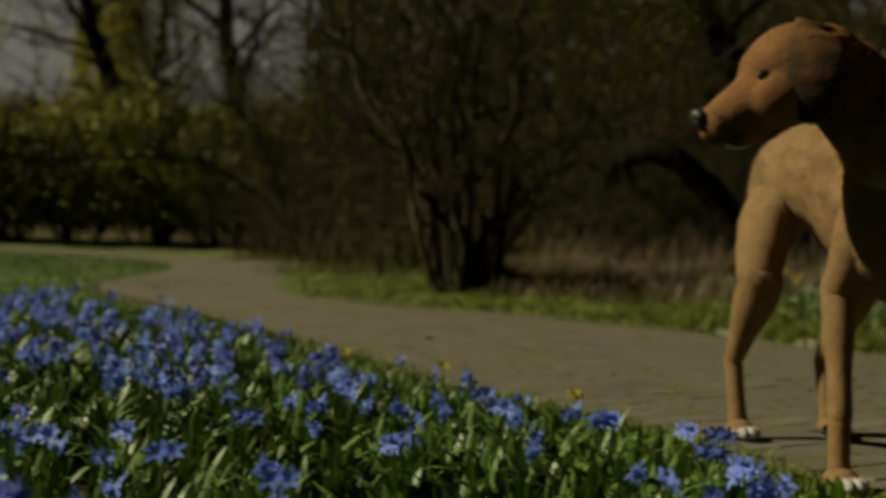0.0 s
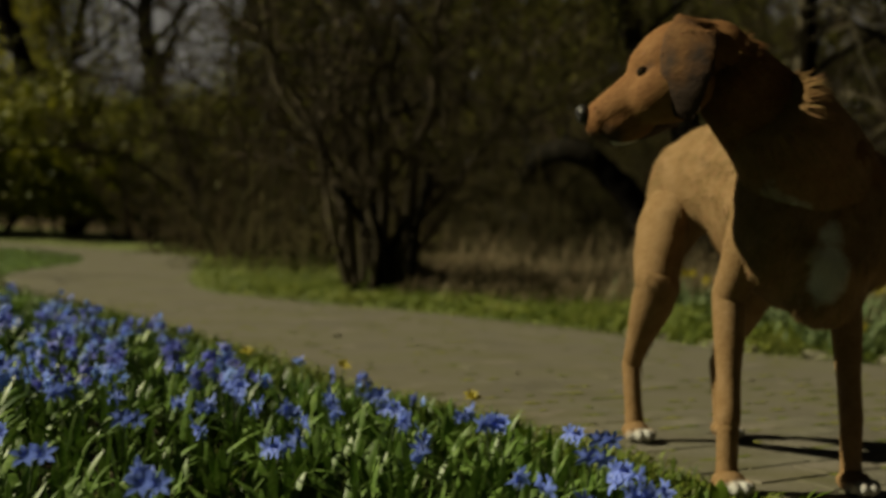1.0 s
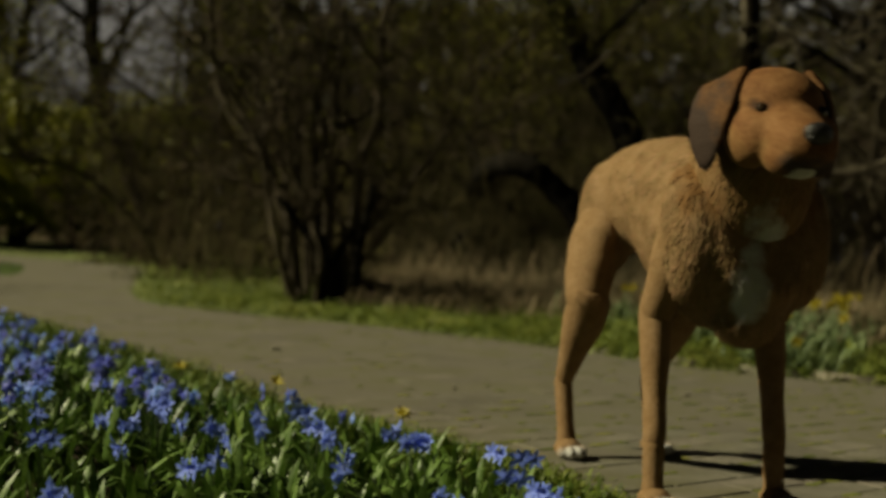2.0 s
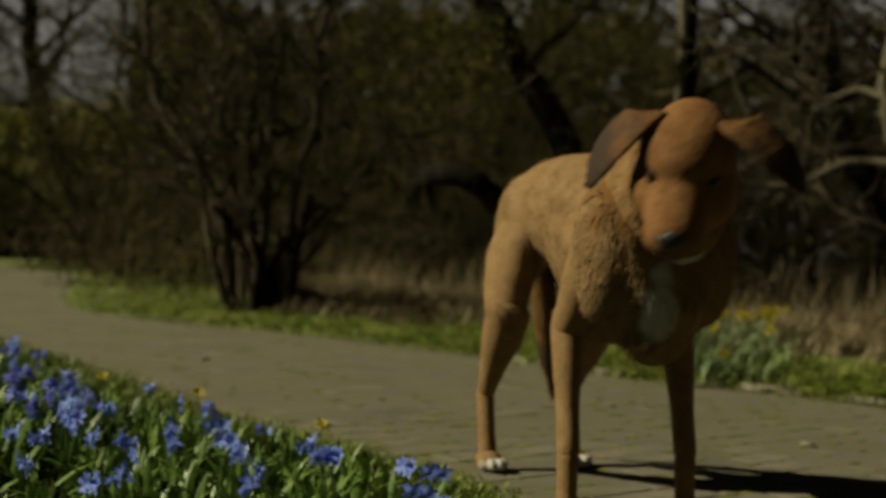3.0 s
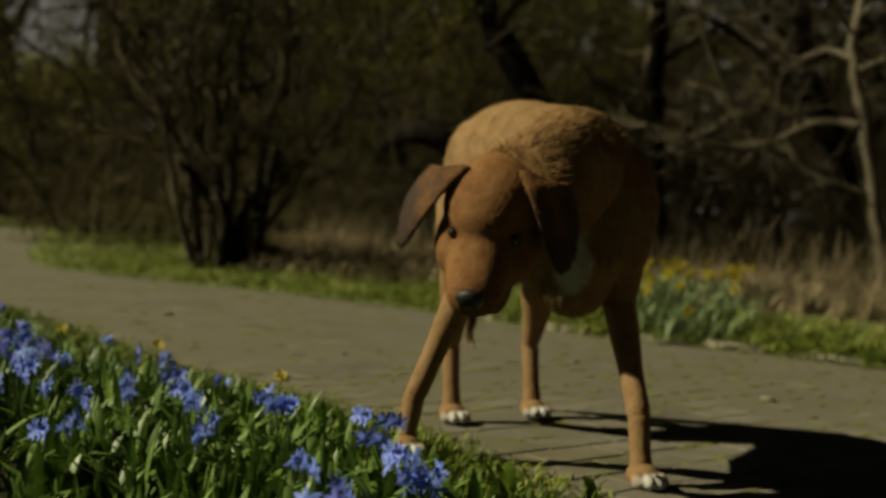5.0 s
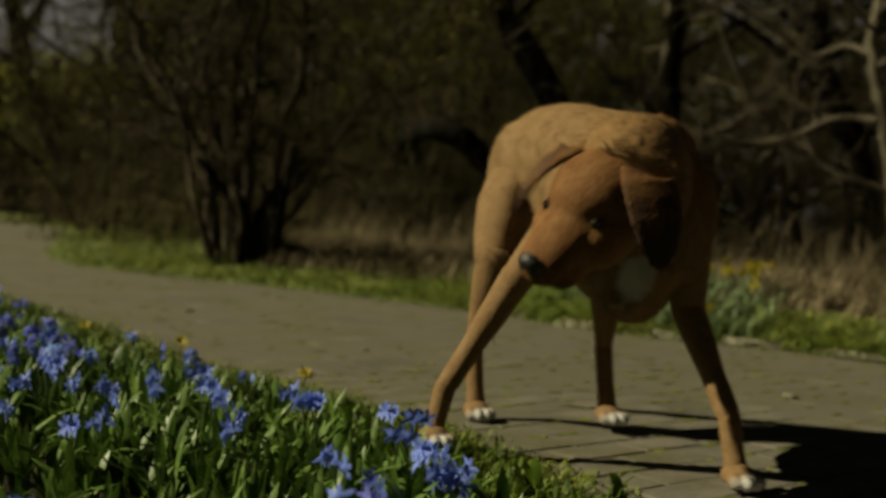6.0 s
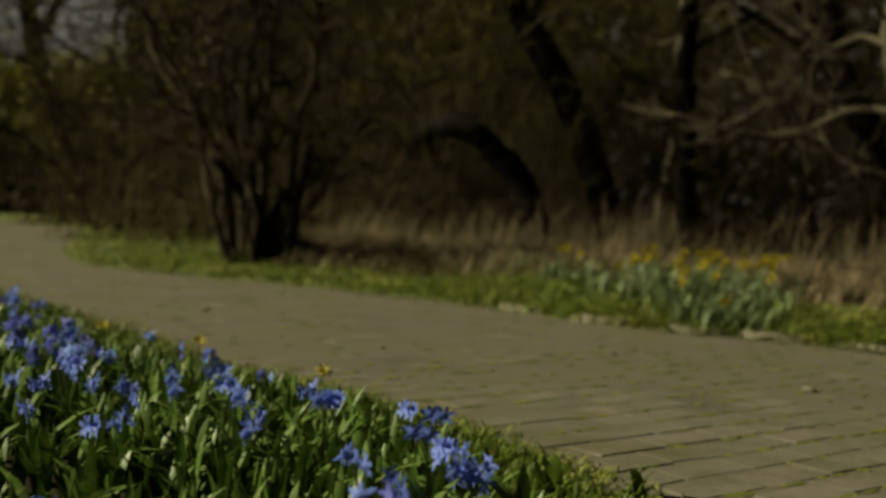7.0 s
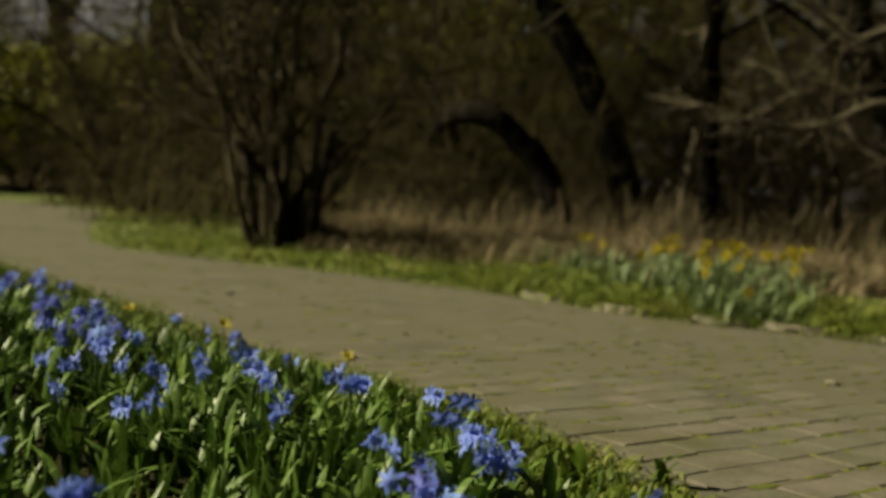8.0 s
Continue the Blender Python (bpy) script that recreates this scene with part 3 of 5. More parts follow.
def plant_daffodils():
    rng = random.Random(44)
    kinds = []
    for k in range(5):
        ob = thing("daffodil_clump", "clump of grey-green daffodil leaves with yellow blooms", "flower", None, "daffodils beyond the path")
        V, F = [], []
        for _ in range(19):
            blade(V, F, rng, Vector((rng.gauss(0, 0.05), rng.gauss(0, 0.05), 0)), rng.uniform(0.06, 0.15), rng.uniform(0.008, 0.013), rng.uniform(0.1, 0.9), 3)
        part("leaves", (V, F), M["daff_leaf"], ob)
        for _ in range((1, 0, 0, 0, 1)[k]):
            a = rng.uniform(0, 6.28)
            top = Vector((math.cos(a) * 0.07, math.sin(a) * 0.07, rng.uniform(0.13, 0.20)))
            V, F = [], []
            tube(V, F, curve_through([(0, 0, 0), top * 0.6 + Vector((0, 0, 0.03)), top], 4), [0.003] * 5, 4)
            st = part("stalk", (V, F), M["daff_leaf"], ob)
            V, F = [], []
            f = Vector((rng.gauss(0, 0.6), -1, rng.gauss(0, 0.2)))
            bloom(V, F, rng, top, f, 0.028)
            tube(V, F, [top, top + f.normalized() * 0.016, top + f.normalized() * 0.03], [0.006, 0.008, 0.011], 7)
            part("bloom", (V, F), M["daff"], st)
        kinds.append(ob)
    n = 0
    while n < 130:
        i = rng.randrange(28, 56)
        t = FAR[i + 1] - FAR[i]
        d = rng.triangular(0.08, 1.8, 0.5)
        p = FAR[i] + t * rng.random() + Vector((t.y, -t.x, 0)).normalized() * d
        if p.x < 0.3 or (p.x < 0.9 and rng.random() < 0.7):
            continue
        m = Matrix.LocRotScale((p.x, p.y, rise(d / verge_width(FAR[i])) - 0.005), Euler((0, 0, rng.uniform(-0.8, 0.8))), None)
        if n < len(kinds):
            kinds[n].matrix_basis = m
        else:
            copy_thing(kinds[n % 5], m)
        n += 1


# ---- shrubs and trees ----
def shrub(label, at, stems, height, spread, seed, bark, leaf, leaves, thick=0.03, per=5, category="shrub", reach=0.7, leaf_size=0.02, levels=2, base=0.18, name="shrub", bend=0.10, stool=0, mains=()):
    """Many crooked stems from one stool, side branches, twigs and young leaves."""
    rng = random.Random(seed)
    ob = thing(name, label, category, at)
    lines, radii = [], []
    for k in range(stems):
        a = 2 * math.pi * k / stems + rng.uniform(-0.4, 0.4)
        out = Vector((math.cos(a), math.sin(a), 0))
        root = out * base * rng.uniform(0.2, 1.0)
        d = (out * spread * rng.uniform(0.25, 1.0) + Vector((0, 0, 1))).normalized()
        h = height * rng.uniform(0.7, 1.1)
        pts = wander(rng, root, d, h, 10, bend, 0.03)
        r = thick * rng.uniform(0.6, 1.2)
        V, F = [], []
        tube(V, F, pts, [r * (1 - 0.075 * j) for j in range(11)], 6)
        part("stem", (V, F), bark, ob)
        lines.append(pts)
        radii.append(r)
    for ctrl in mains:
        pts = curve_through(ctrl, 12)
        pts = [p + Vector((rng.gauss(0, 0.012), rng.gauss(0, 0.012), 0)) for p in pts]
        V, F = [], []
        tube(V, F, pts, [0.038 - 0.0018 * j for j in range(13)], 7)
        part("stem", (V, F), bark, ob)
        lines.append(pts)
        radii.append(0.04)
    # stumps added in near-black bark to fill the dark gap at the foot
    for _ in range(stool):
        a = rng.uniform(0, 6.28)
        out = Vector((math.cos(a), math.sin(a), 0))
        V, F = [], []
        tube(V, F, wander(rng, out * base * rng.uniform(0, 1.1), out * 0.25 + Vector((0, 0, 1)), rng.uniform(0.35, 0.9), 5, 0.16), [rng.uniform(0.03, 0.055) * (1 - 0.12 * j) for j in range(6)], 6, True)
        part("stump", (V, F), M["bark_shaded"], ob)
    tw, tips = ([], []), []
    last = boughs(rng, lines, radii, per, reach, levels, tw, tips)
    part("twig_mass", tw, M["twig_grey"] if bark is M["bark_grey"] else M["twig"], ob)["kind"] = "stuff"
    if leaves:
        V, F = [], []
        for _ in range(leaves):
            q = rng.choice(last)
            leaf_quads(V, F, rng, q[rng.randrange(2, len(q))], leaf_size, 3, 0.05)
        part("foliage", (V, F), leaf, ob)["kind"] = "stuff"
    return ob


def tree(label, ctrl, r0, r1, seed, bark, limbs=9, reach=1.6, leaf=None, leaves=0, category="tree", start=0.35, droop=0.03, per=4, name="tree"):
    """A trunk through control points, limbs along its upper part, twigs and leaves."""
    rng = random.Random(seed)
    base = Vector(ctrl[0])
    ob = thing(name, label, category, Matrix.Translation(base))
    pts = [p - base for p in curve_through(ctrl, 26)]
    pts = [p + Vector((rng.gauss(0, 0.012), rng.gauss(0, 0.012), 0)) for p in pts]
    V, F = [], []
    n = len(pts) - 1
    tube(V, F, pts, [(r0 + (r1 - r0) * (i / n)) * (1 + 0.5 * math.exp(-i * 1.1)) * rng.uniform(0.93, 1.07) for i in range(n + 1)], 9)
    part("trunk", (V, F), bark, ob)
    lines, radii = [], []
    for k in range(limbs):
        i = min(n - 1, int(n * (start + (1 - start) * (k + rng.random()) / limbs)))
        a = rng.uniform(0, 6.28)
        d = Vector((math.cos(a), math.sin(a), rng.uniform(0.1, 0.9)))
        r = (r0 + (r1 - r0) * i / n) * rng.uniform(0.3, 0.5)
        q = wander(rng, pts[i], d, reach * rng.uniform(0.7, 1.3), 7, 0.14, droop)
        V, F = [], []
        tube(V, F, q, [r * (1 - 0.11 * j) for j in range(8)], 5)
        part("limb", (V, F), bark, ob)
        lines.append(q)
        radii.append(r)
    tw, tips = ([], []), []
    last = boughs(rng, lines, radii, per, reach * 0.6, 2, tw, tips, 0.005, droop)
    part("twig_mass", tw, M["twig"], ob)["kind"] = "stuff"
    if leaves:
        V, F = [], []
        for _ in range(leaves):
            q = rng.choice(last)
            leaf_quads(V, F, rng, q[rng.randrange(1, len(q))], 0.03, 3, 0.08)
        part("foliage", (V, F), leaf, ob)["kind"] = "stuff"
    return ob


def single_limb(parent, ctrl, r0, r1, seed, bark, per=5, reach=0.5):
    rng = random.Random(seed)
    o = parent.matrix_basis.translation
    pts = [p - o for p in curve_through(ctrl, 14)]
    V, F = [], []
    tube(V, F, pts, [r0 + (r1 - r0) * i / 14 for i in range(15)], 6)
    part("limb", (V, F), bark, parent, "limb coloured pale as if sunlit")
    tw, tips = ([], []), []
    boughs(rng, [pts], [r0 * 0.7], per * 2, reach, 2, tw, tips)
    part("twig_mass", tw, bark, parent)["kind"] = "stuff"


def thicket(name, label, count, area, height, seed, material, r=0.006, bend=0.12):
    """Countless thin crooked shoots."""
    rng = random.Random(seed)
    V, F = [], []
    for _ in range(count):
        p = area(rng)
        d = Vector((rng.gauss(0, 0.35), rng.gauss(0, 0.35), 1))
        h = rng.uniform(*height)
        q = wander(rng, p, d, h, 6, bend, 0.02)
        rr = r * rng.uniform(0.5, 1.5)
        tube(V, F, q, [rr * (1 - 0.13 * j) for j in range(7)], 3)
        for _ in range(3):
            i = rng.randrange(2, 7)
            s = wander(rng, q[i], Vector((rng.gauss(0, 1), rng.gauss(0, 1), rng.gauss(0.3, 0.5))), h * rng.uniform(0.15, 0.35), 3, bend, 0)
            tube(V, F, s, [rr * 0.6, rr * 0.5, rr * 0.4, rr * 0.25], 3)
    return tagged(part(name, (V, F), material), label, "undergrowth", kind="stuff")


def plant_wood():
    shrub("dark many-stemmed shrub with near-black stumps added at its foot", pose(-1.22, 7.05, 0.08), 14, 2.6, 0.30, 12, M["bark_grey"], M["bud"], 400, 0.020, 8, "shrub", 0.55, 0.018, 2, 0.24, bend=0.16, stool=5,
          mains=[[(-0.08, 0, -0.1), (-0.17, 0, 0.5), (-0.42, 0.05, 0.9), (-0.69, 0.1, 1.25), (-0.8, 0.1, 1.9), (-1.0, 0.1, 2.6)], [(0.2, 0, -0.1), (0.23, 0, 0.7), (0.34, 0.05, 1.2), (0.36, 0, 1.8), (0.5, 0, 2.6)],
                 [(0.02, 0.1, -0.1), (0.04, 0.1, 0.6), (-0.05, 0.1, 1.2), (0.05, 0.1, 1.9), (0, 0, 2.7)]])
    for k, (x, y, h, sp, lv) in enumerate([(-2.7, 9.6, 3.0, 0.9, 500), (-3.6, 12.2, 3.4, 1.0, 600), (-0.55, 10.8, 3.4, 0.8, 2800), (0.55, 11.6, 4.0, 0.7, 4600), (1.5, 12.4, 3.6, 0.8, 2400),
                                           (2.9, 12.6, 3.2, 0.9, 900), (5.2, 11.4, 3.6, 0.9, 900), (-1.9, 12.2, 4.4, 0.8, 900), (4.1, 13.6, 4.0, 0.8, 1100), (0.3, 14.2, 4.6, 0.8, 2200)]):
        shrub("bare brown shrub with olive spring buds", pose(x, y, 0.1), 13, h, sp, 50 + k, M["bark"], M["bud"], lv, 0.018, 7, "shrub", 0.75, 0.022, 2, 0.3, bend=0.14)
    tree("dark leaning trunk at the edge of the wood", [(1.28, 9.6, -0.05), (1.13, 9.6, 0.67), (0.86, 9.6, 1.34), (0.51, 9.6, 1.87), (0.2, 9.7, 2.4), (-0.4, 9.9, 3.4), (-0.9, 10, 5)], 0.14, 0.10, 7, M["bark_shaded"], 7, 1.6, start=0.55)
    tree("dark arched stem bent towards the ground", [(0.66, 9.0, -0.05), (0.54, 9.0, 0.52), (0.30, 9.0, 0.85), (0.05, 9.0, 1.03), (-0.16, 9.15, 1.07), (-0.32, 9.6, 1.0), (-0.42, 10.3, 0.85)], 0.115, 0.08, 8, M["bark_shaded"], 6, 0.7, start=0.55)
    tree("upright dark trunk at the wood edge", [(1.93, 10, -0.05), (1.87, 10, 1.34), (1.85, 10, 2.28), (1.8, 10.1, 4), (1.9, 10, 6)], 0.085, 0.06, 9, M["bark_shaded"], 8, 1.4, start=0.3)
    tree("slim pale trunk beside a dark one", [(1.74, 9.8, -0.05), (1.66, 9.8, 0.45), (1.73, 9.8, 0.9), (1.74, 9.8, 1.5), (1.75, 9.8, 2.3), (1.7, 10.0, 5)], 0.05, 0.035, 19, M["bark_sunlit"], 6, 1.2, start=0.3)
    tree("dark tree trunk with crooked limbs", [(4.0, 11, -0.05), (3.79, 11, 1.19), (3.40, 11, 1.94), (3.25, 11, 2.72), (3.1, 11, 4), (3.0, 11.2, 6)], 0.16, 0.10, 10, M["bark_shaded"], 10, 1.8, start=0.2)
    tree("heavy dark trunk at the wood edge", [(3.9, 9.6, -0.05), (3.85, 9.6, 1.2), (3.75, 9.6, 2.4), (3.8, 9.6, 5)], 0.13, 0.09, 20, M["bark_shaded"], 8, 1.6, start=0.25)
    pale = tree("slim tree with bare limbs, its bark coloured as sunlit", [(3.22, 8.0, -0.05), (3.03, 8.0, 0.7), (2.88, 8.0, 1.38), (2.81, 8.0, 1.68), (2.85, 8.0, 2.14), (2.95, 8, 3.2), (2.9, 8.1, 4.6)], 0.045, 0.028, 11, M["bark_sunlit"], 7, 1.1, start=0.3)
    single_limb(pale, [(2.84, 8.0, 1.67), (2.68, 8.15, 1.76), (2.45, 8.2, 1.68), (2.2, 8.2, 1.84), (1.91, 8.2, 2.01), (1.58, 8.2, 2.16)], 0.024, 0.010, 13, M["bark_sunlit"])
    single_limb(pale, [(2.89, 8.0, 1.25), (2.64, 8.15, 1.26), (2.33, 8.2, 1.1), (2.06, 8.2, 1.06), (1.7, 8.2, 1.11), (1.46, 8.2, 1.17)], 0.027, 0.011, 12, M["bark_sunlit"])
    single_limb(pale, [(2.36, 8.2, 1.12), (2.2, 8.2, 1.27), (2.06, 8.2, 1.38), (1.92, 8.2, 1.58), (1.75, 8.2, 2.0)], 0.015, 0.007, 24, M["bark_sunlit"], 3, 0.4)
    single_limb(pale, [(3.0, 8.0, 0.78), (2.78, 8.0, 0.84), (2.64, 8.0, 0.87), (2.5, 8.05, 0.97), (2.4, 8.1, 1.15)], 0.017, 0.007, 23, M["bark_sunlit"], 3, 0.4)
    tree("slim brown tree among dark trunks", [(2.85, 9.4, -0.05), (2.78, 9.4, 0.7), (2.7, 9.4, 1.3), (2.8, 9.4, 2.2), (2.9, 9.4, 4.0)], 0.036, 0.02, 14, M["bark"], 8, 1.1, start=0.25)
    # left: hedge, willow and park trees
    for k, (x, y) in enumerate([(-8.5, 14.6), (-7.5, 14.7), (-6.5, 14.6), (-5.5, 14.5), (-4.6, 14.4), (-9.7, 14.6), (-11.1, 14.9)]):
        hedge_bush(pose(x, y, -0.02), 70 + k, 1.95 + 0.12 * ((k * 7) % 3))
    tree("dark park tree with spreading bare limbs", [(-8.7, 18, -0.05), (-8.62, 18, 2.09), (-8.73, 18, 2.82), (-9.16, 18, 3.91), (-9.5, 18, 6.5)], 0.2, 0.1, 15, M["bark_shaded"], 11, 2.4, start=0.3)
    tree("dark park tree with spreading bare limbs", [(-6.1, 17, -0.05), (-6.15, 17, 2), (-6.4, 17, 3.6), (-6.3, 17, 7)], 0.17, 0.1, 16, M["bark_shaded"], 11, 2.2, start=0.2)
    willow(pose(-9.6, 20.5, -0.02), 17)
    rng = random.Random(2)
    for k in range(22):
        x = -13 + 1.35 * k + rng.uniform(-0.5, 0.5)
        y = rng.uniform(17, 24) + (3 if x < -5 else -2)
        tree("bare brown tree deep in the wood", [(x, y, -0.05), (x + rng.gauss(0, 0.2), y, 2), (x + rng.gauss(0, 0.4), y, 4), (x + rng.gauss(0, 0.6), y, 9)], rng.uniform(0.08, 0.17), 0.05, 100 + k,
             M["bark"], 10, 2.0, M["bud"], 130 if x > -1 else 40, start=0.12)

    def deep(rng):
        x = rng.uniform(-3.2, 8.5)
        return Vector((x, rng.uniform(10.4, 16.0) + (2.2 if x < -1.5 else 0), 0.1))
    thicket("undergrowth", "tangle of thin brown shoots in the wood", 2600, deep, (0.8, 3.2), 81, M["twig"])

    def front(rng):
        x = rng.uniform(-2.6, 5.5)
        return Vector((x, rng.uniform(7.2, 8.8) if x < -0.9 else rng.uniform(9.9, 11.6), 0.1))
    def bramble(rng):
        return Vector((rng.uniform(-3.6, -1.2), rng.uniform(9.4, 11.2), 0.1))
    thicket("bramble", "tangled brown bramble beside the path", 600, bramble, (0.5, 1.9), 83, M["bramble"], 0.005, 0.2)

    def behind(rng):
        return Vector((rng.uniform(-0.9, 0.9), rng.uniform(9.3, 10.6), 0.1))
    thicket("scrub", "brown scrub behind the old shrub", 480, behind, (0.5, 2.1), 84, M["scrub"], 0.004, 0.16)
    thicket("brushwood", "low brown brushwood at the edge of the wood", 700, front, (0.3, 1.0), 82, M["scrub"], 0.004)
    far_wood()


def hedge_bush(at, seed, h):
    rng = random.Random(seed)
    ob = thing("hedge_bush", "dense dark green clipped bush of the hedge", "bush", at, "hedge along the lawn")
    lines, radii = [], []
    for k in range(9):
        a = rng.uniform(0, 6.28)
        q = wander(rng, Vector((math.cos(a) * 0.15, math.sin(a) * 0.15, 0)), Vector((math.cos(a) * 0.6, math.sin(a) * 0.6, 1)), h, 7, 0.12, 0.02)
        V, F = [], []
        tube(V, F, q, [0.03 * (1 - 0.11 * j) for j in range(8)], 5)
        part("stem", (V, F), M["bark_shaded"], ob)
        lines.append(q)
        radii.append(0.03)
    tw, tips = ([], []), []
    last = boughs(rng, lines, radii, 7, 0.55, 2, tw, tips)
    part("twig_mass", tw, M["twig"], ob)["kind"] = "stuff"
    V, F = [], []
    for _ in range(4200):
        # leaves fill an uneven rounded body, thickest near its skin, with an open foot
        d = Vector((rng.gauss(0, 1), rng.gauss(0, 1), rng.gauss(0, 1))).normalized()
        s = rng.uniform(0.55, 1.05) * (0.85 + 0.3 * noise.noise(d * 2.2 + Vector((seed, 0, 0))))
        p = Vector((d.x * 0.95 * s, d.y * 0.75 * s, h * 0.56 + d.z * h * 0.5 * s))
        if p.z > 0.08:
            leaf_quads(V, F, rng, p, 0.045, 2, 0.05)
    part("foliage", (V, F), M["hedge"], ob)["kind"] = "stuff"
    return ob


def willow(at, seed):
    rng = random.Random(seed)
    ob = thing("willow", "weeping willow with hanging yellow-green shoots", "tree", at)
    V, F = [], []
    tube(V, F, wander(rng, Vector((0, 0, 0)), Vector((0, 0, 1)), 5.0, 10, 0.04), [0.22 - 0.012 * i for i in range(11)], 8)
    part("trunk", (V, F), M["bark"], ob)
    V, F, LV, LF = [], [], [], []
    for k in range(120):
        a, r = rng.uniform(0, 6.28), abs(rng.gauss(0, 0.62))
        p = Vector((math.cos(a) * r, math.sin(a) * r, rng.uniform(4.0, 5.6)))
        q = wander(rng, p, Vector((math.cos(a) * 0.25, math.sin(a) * 0.25, -1)), rng.uniform(1.6, 3.4), 8, 0.06, -0.05)
        tube(V, F, q, [0.006] * 9, 3)
        for s in q[1:]:
            leaf_quads(LV, LF, rng, s, 0.055, 6, 0.08)
    part("shoot_mass", (V, F), M["twig"], ob)["kind"] = "stuff"
    part("foliage", (LV, LF), M["willow"], ob)["kind"] = "stuff"


def far_wood():
    """The far edge of the park: a ragged belt of trees seen as a dark fringe."""
    rng = random.Random(6)
    V, F = [], []
    for _ in range(40000):
        a = rng.uniform(-0.95, 0.85)
        d = rng.uniform(34, 48)
        h = 2.6 + 3.2 * abs(noise.noise(Vector((a * 5, 0, 3)))) + (3.5 if a > -0.28 else 0)
        p = Vector((math.sin(a) * d, math.cos(a) * d, h * rng.random() ** 0.7 * (1.25 if a > -0.28 else 1)))
        leaf_quads(V, F, rng, p, 0.32, 1, 0.1)
    tagged(part("far_wood", (V, F), M["far"]), "far belt of bare woodland trees", "woodland", kind="stuff")



def pale_sky():
    """Bright haze low over the horizon, far beyond the park."""
    V, F = [], []
    for i in range(25):
        a = -1.5 + 3.0 * i / 24
        V += [(math.sin(a) * 400, math.cos(a) * 400, -5), (math.sin(a) * 400, math.cos(a) * 400, 110)]
    F = [(2 * i, 2 * i + 2, 2 * i + 3, 2 * i + 1) for i in range(24)]
    tagged(part("backdrop_sky", (V, F), M["haze"]), "pale hazy spring sky over the horizon", "sky", kind="structure")

# ---- the dog ----
def fur(name, colours, patches=(), rough=0.8, scale=30.0, vary="", amount=0.0):
    """Short coat: streaky noise along the body, with soft-edged patches (centre, radii, colour) of another colour."""
    m = surface(name, colours, rough, scale, 0.3, 5, spec=0.12, stretch=(1, 0.6, 1), vary=vary, amount=amount)
    nt = m.node_tree
    n = nt.nodes
    b = n["Principled BSDF"]
    src = b.inputs["Base Color"].links[0].from_socket
    tc = n.new("ShaderNodeTexCoord")
    ns = n.new("ShaderNodeTexNoise")
    ns.inputs["Scale"].default_value = 20
    ns.inputs["Detail"].default_value = 3
    link(nt, tc.outputs["Object"], ns.inputs["Vector"])
    for centre, radii, colour in patches:
        sub = n.new("ShaderNodeVectorMath")
        sub.operation = "SUBTRACT"
        sub.inputs[1].default_value = centre
        link(nt, tc.outputs["Object"], sub.inputs[0])
        div = n.new("ShaderNodeVectorMath")
        div.operation = "DIVIDE"
        div.inputs[1].default_value = radii
        link(nt, sub.outputs["Vector"], div.inputs[0])
        ln = n.new("ShaderNodeVectorMath")
        ln.operation = "LENGTH"
        link(nt, div.outputs["Vector"], ln.inputs[0])
        ad = n.new("ShaderNodeMath")
        ad.operation = "MULTIPLY_ADD"
        ad.inputs[1].default_value = 1.9
        link(nt, ns.outputs["Fac"], ad.inputs[0])
        link(nt, ln.outputs["Value"], ad.inputs[2])
        mr = n.new("ShaderNodeMapRange")
        mr.inputs["From Min"].default_value, mr.inputs["From Max"].default_value = 2.1, 1.6
        link(nt, ad.outputs["Value"], mr.inputs["Value"])
        mix = n.new("ShaderNodeMix")
        mix.data_type = "RGBA"
        link(nt, mr.outputs["Result"], mix.inputs["Factor"])
        link(nt, src, mix.inputs["A"])
        mix.inputs["B"].default_value = (*colour, 1)
        src = mix.outputs["Result"]
    link(nt, src, b.inputs["Base Color"])
    return m


TAN = [(0.168, 0.096, 0.043), (0.206, 0.124, 0.060), (0.24, 0.150, 0.080)]
RUST = [(0.120, 0.050, 0.019), (0.165, 0.077, 0.030), (0.212, 0.108, 0.046)]
WHITE = (0.44, 0.43, 0.41)


def coat(key, name, colours, patches=()):
    """The skin's colour under a key, and that of the locks of hair on it, which differ a little one from another."""
    M[key] = fur(name, colours, patches)
    M[key + "_lock"] = fur(name + "_lock", colours, patches, vary="island", amount=0.25)


coat("coat", "tan_coat", TAN)
coat("coat_chest", "chest_coat", TAN, [((0, 0.08, 0.10), (0.16, 0.12, 0.12), (0.165, 0.08, 0.027)), ((0.034, 0.15, -0.125), (0.033, 0.08, 0.075), WHITE)])
coat("coat_neck", "neck_coat", RUST, [((0, 0, -0.27), (0.3, 0.3, 0.15), (0.19, 0.10, 0.04)), ((0, 0.105, -0.20), (0.036, 0.045, 0.07), WHITE)])
coat("coat_withers", "withers_coat", [(0.155, 0.082, 0.033), (0.192, 0.109, 0.048), (0.228, 0.136, 0.066)], [((0, 0.135, 0.005), (0.038, 0.06, 0.12), WHITE)])
coat("coat_head", "head_coat", RUST, [((0, 0.12, -0.04), (0.11, 0.075, 0.05), (0.21, 0.115, 0.046)), ((0, 0.22, -0.048), (0.05, 0.035, 0.028), (0.05, 0.035, 0.028)),
                                      ((0.048, 0.127, 0.033), (0.022, 0.024, 0.016), (0.045, 0.022, 0.013)), ((-0.048, 0.127, 0.033), (0.022, 0.024, 0.016), (0.045, 0.022, 0.013))])
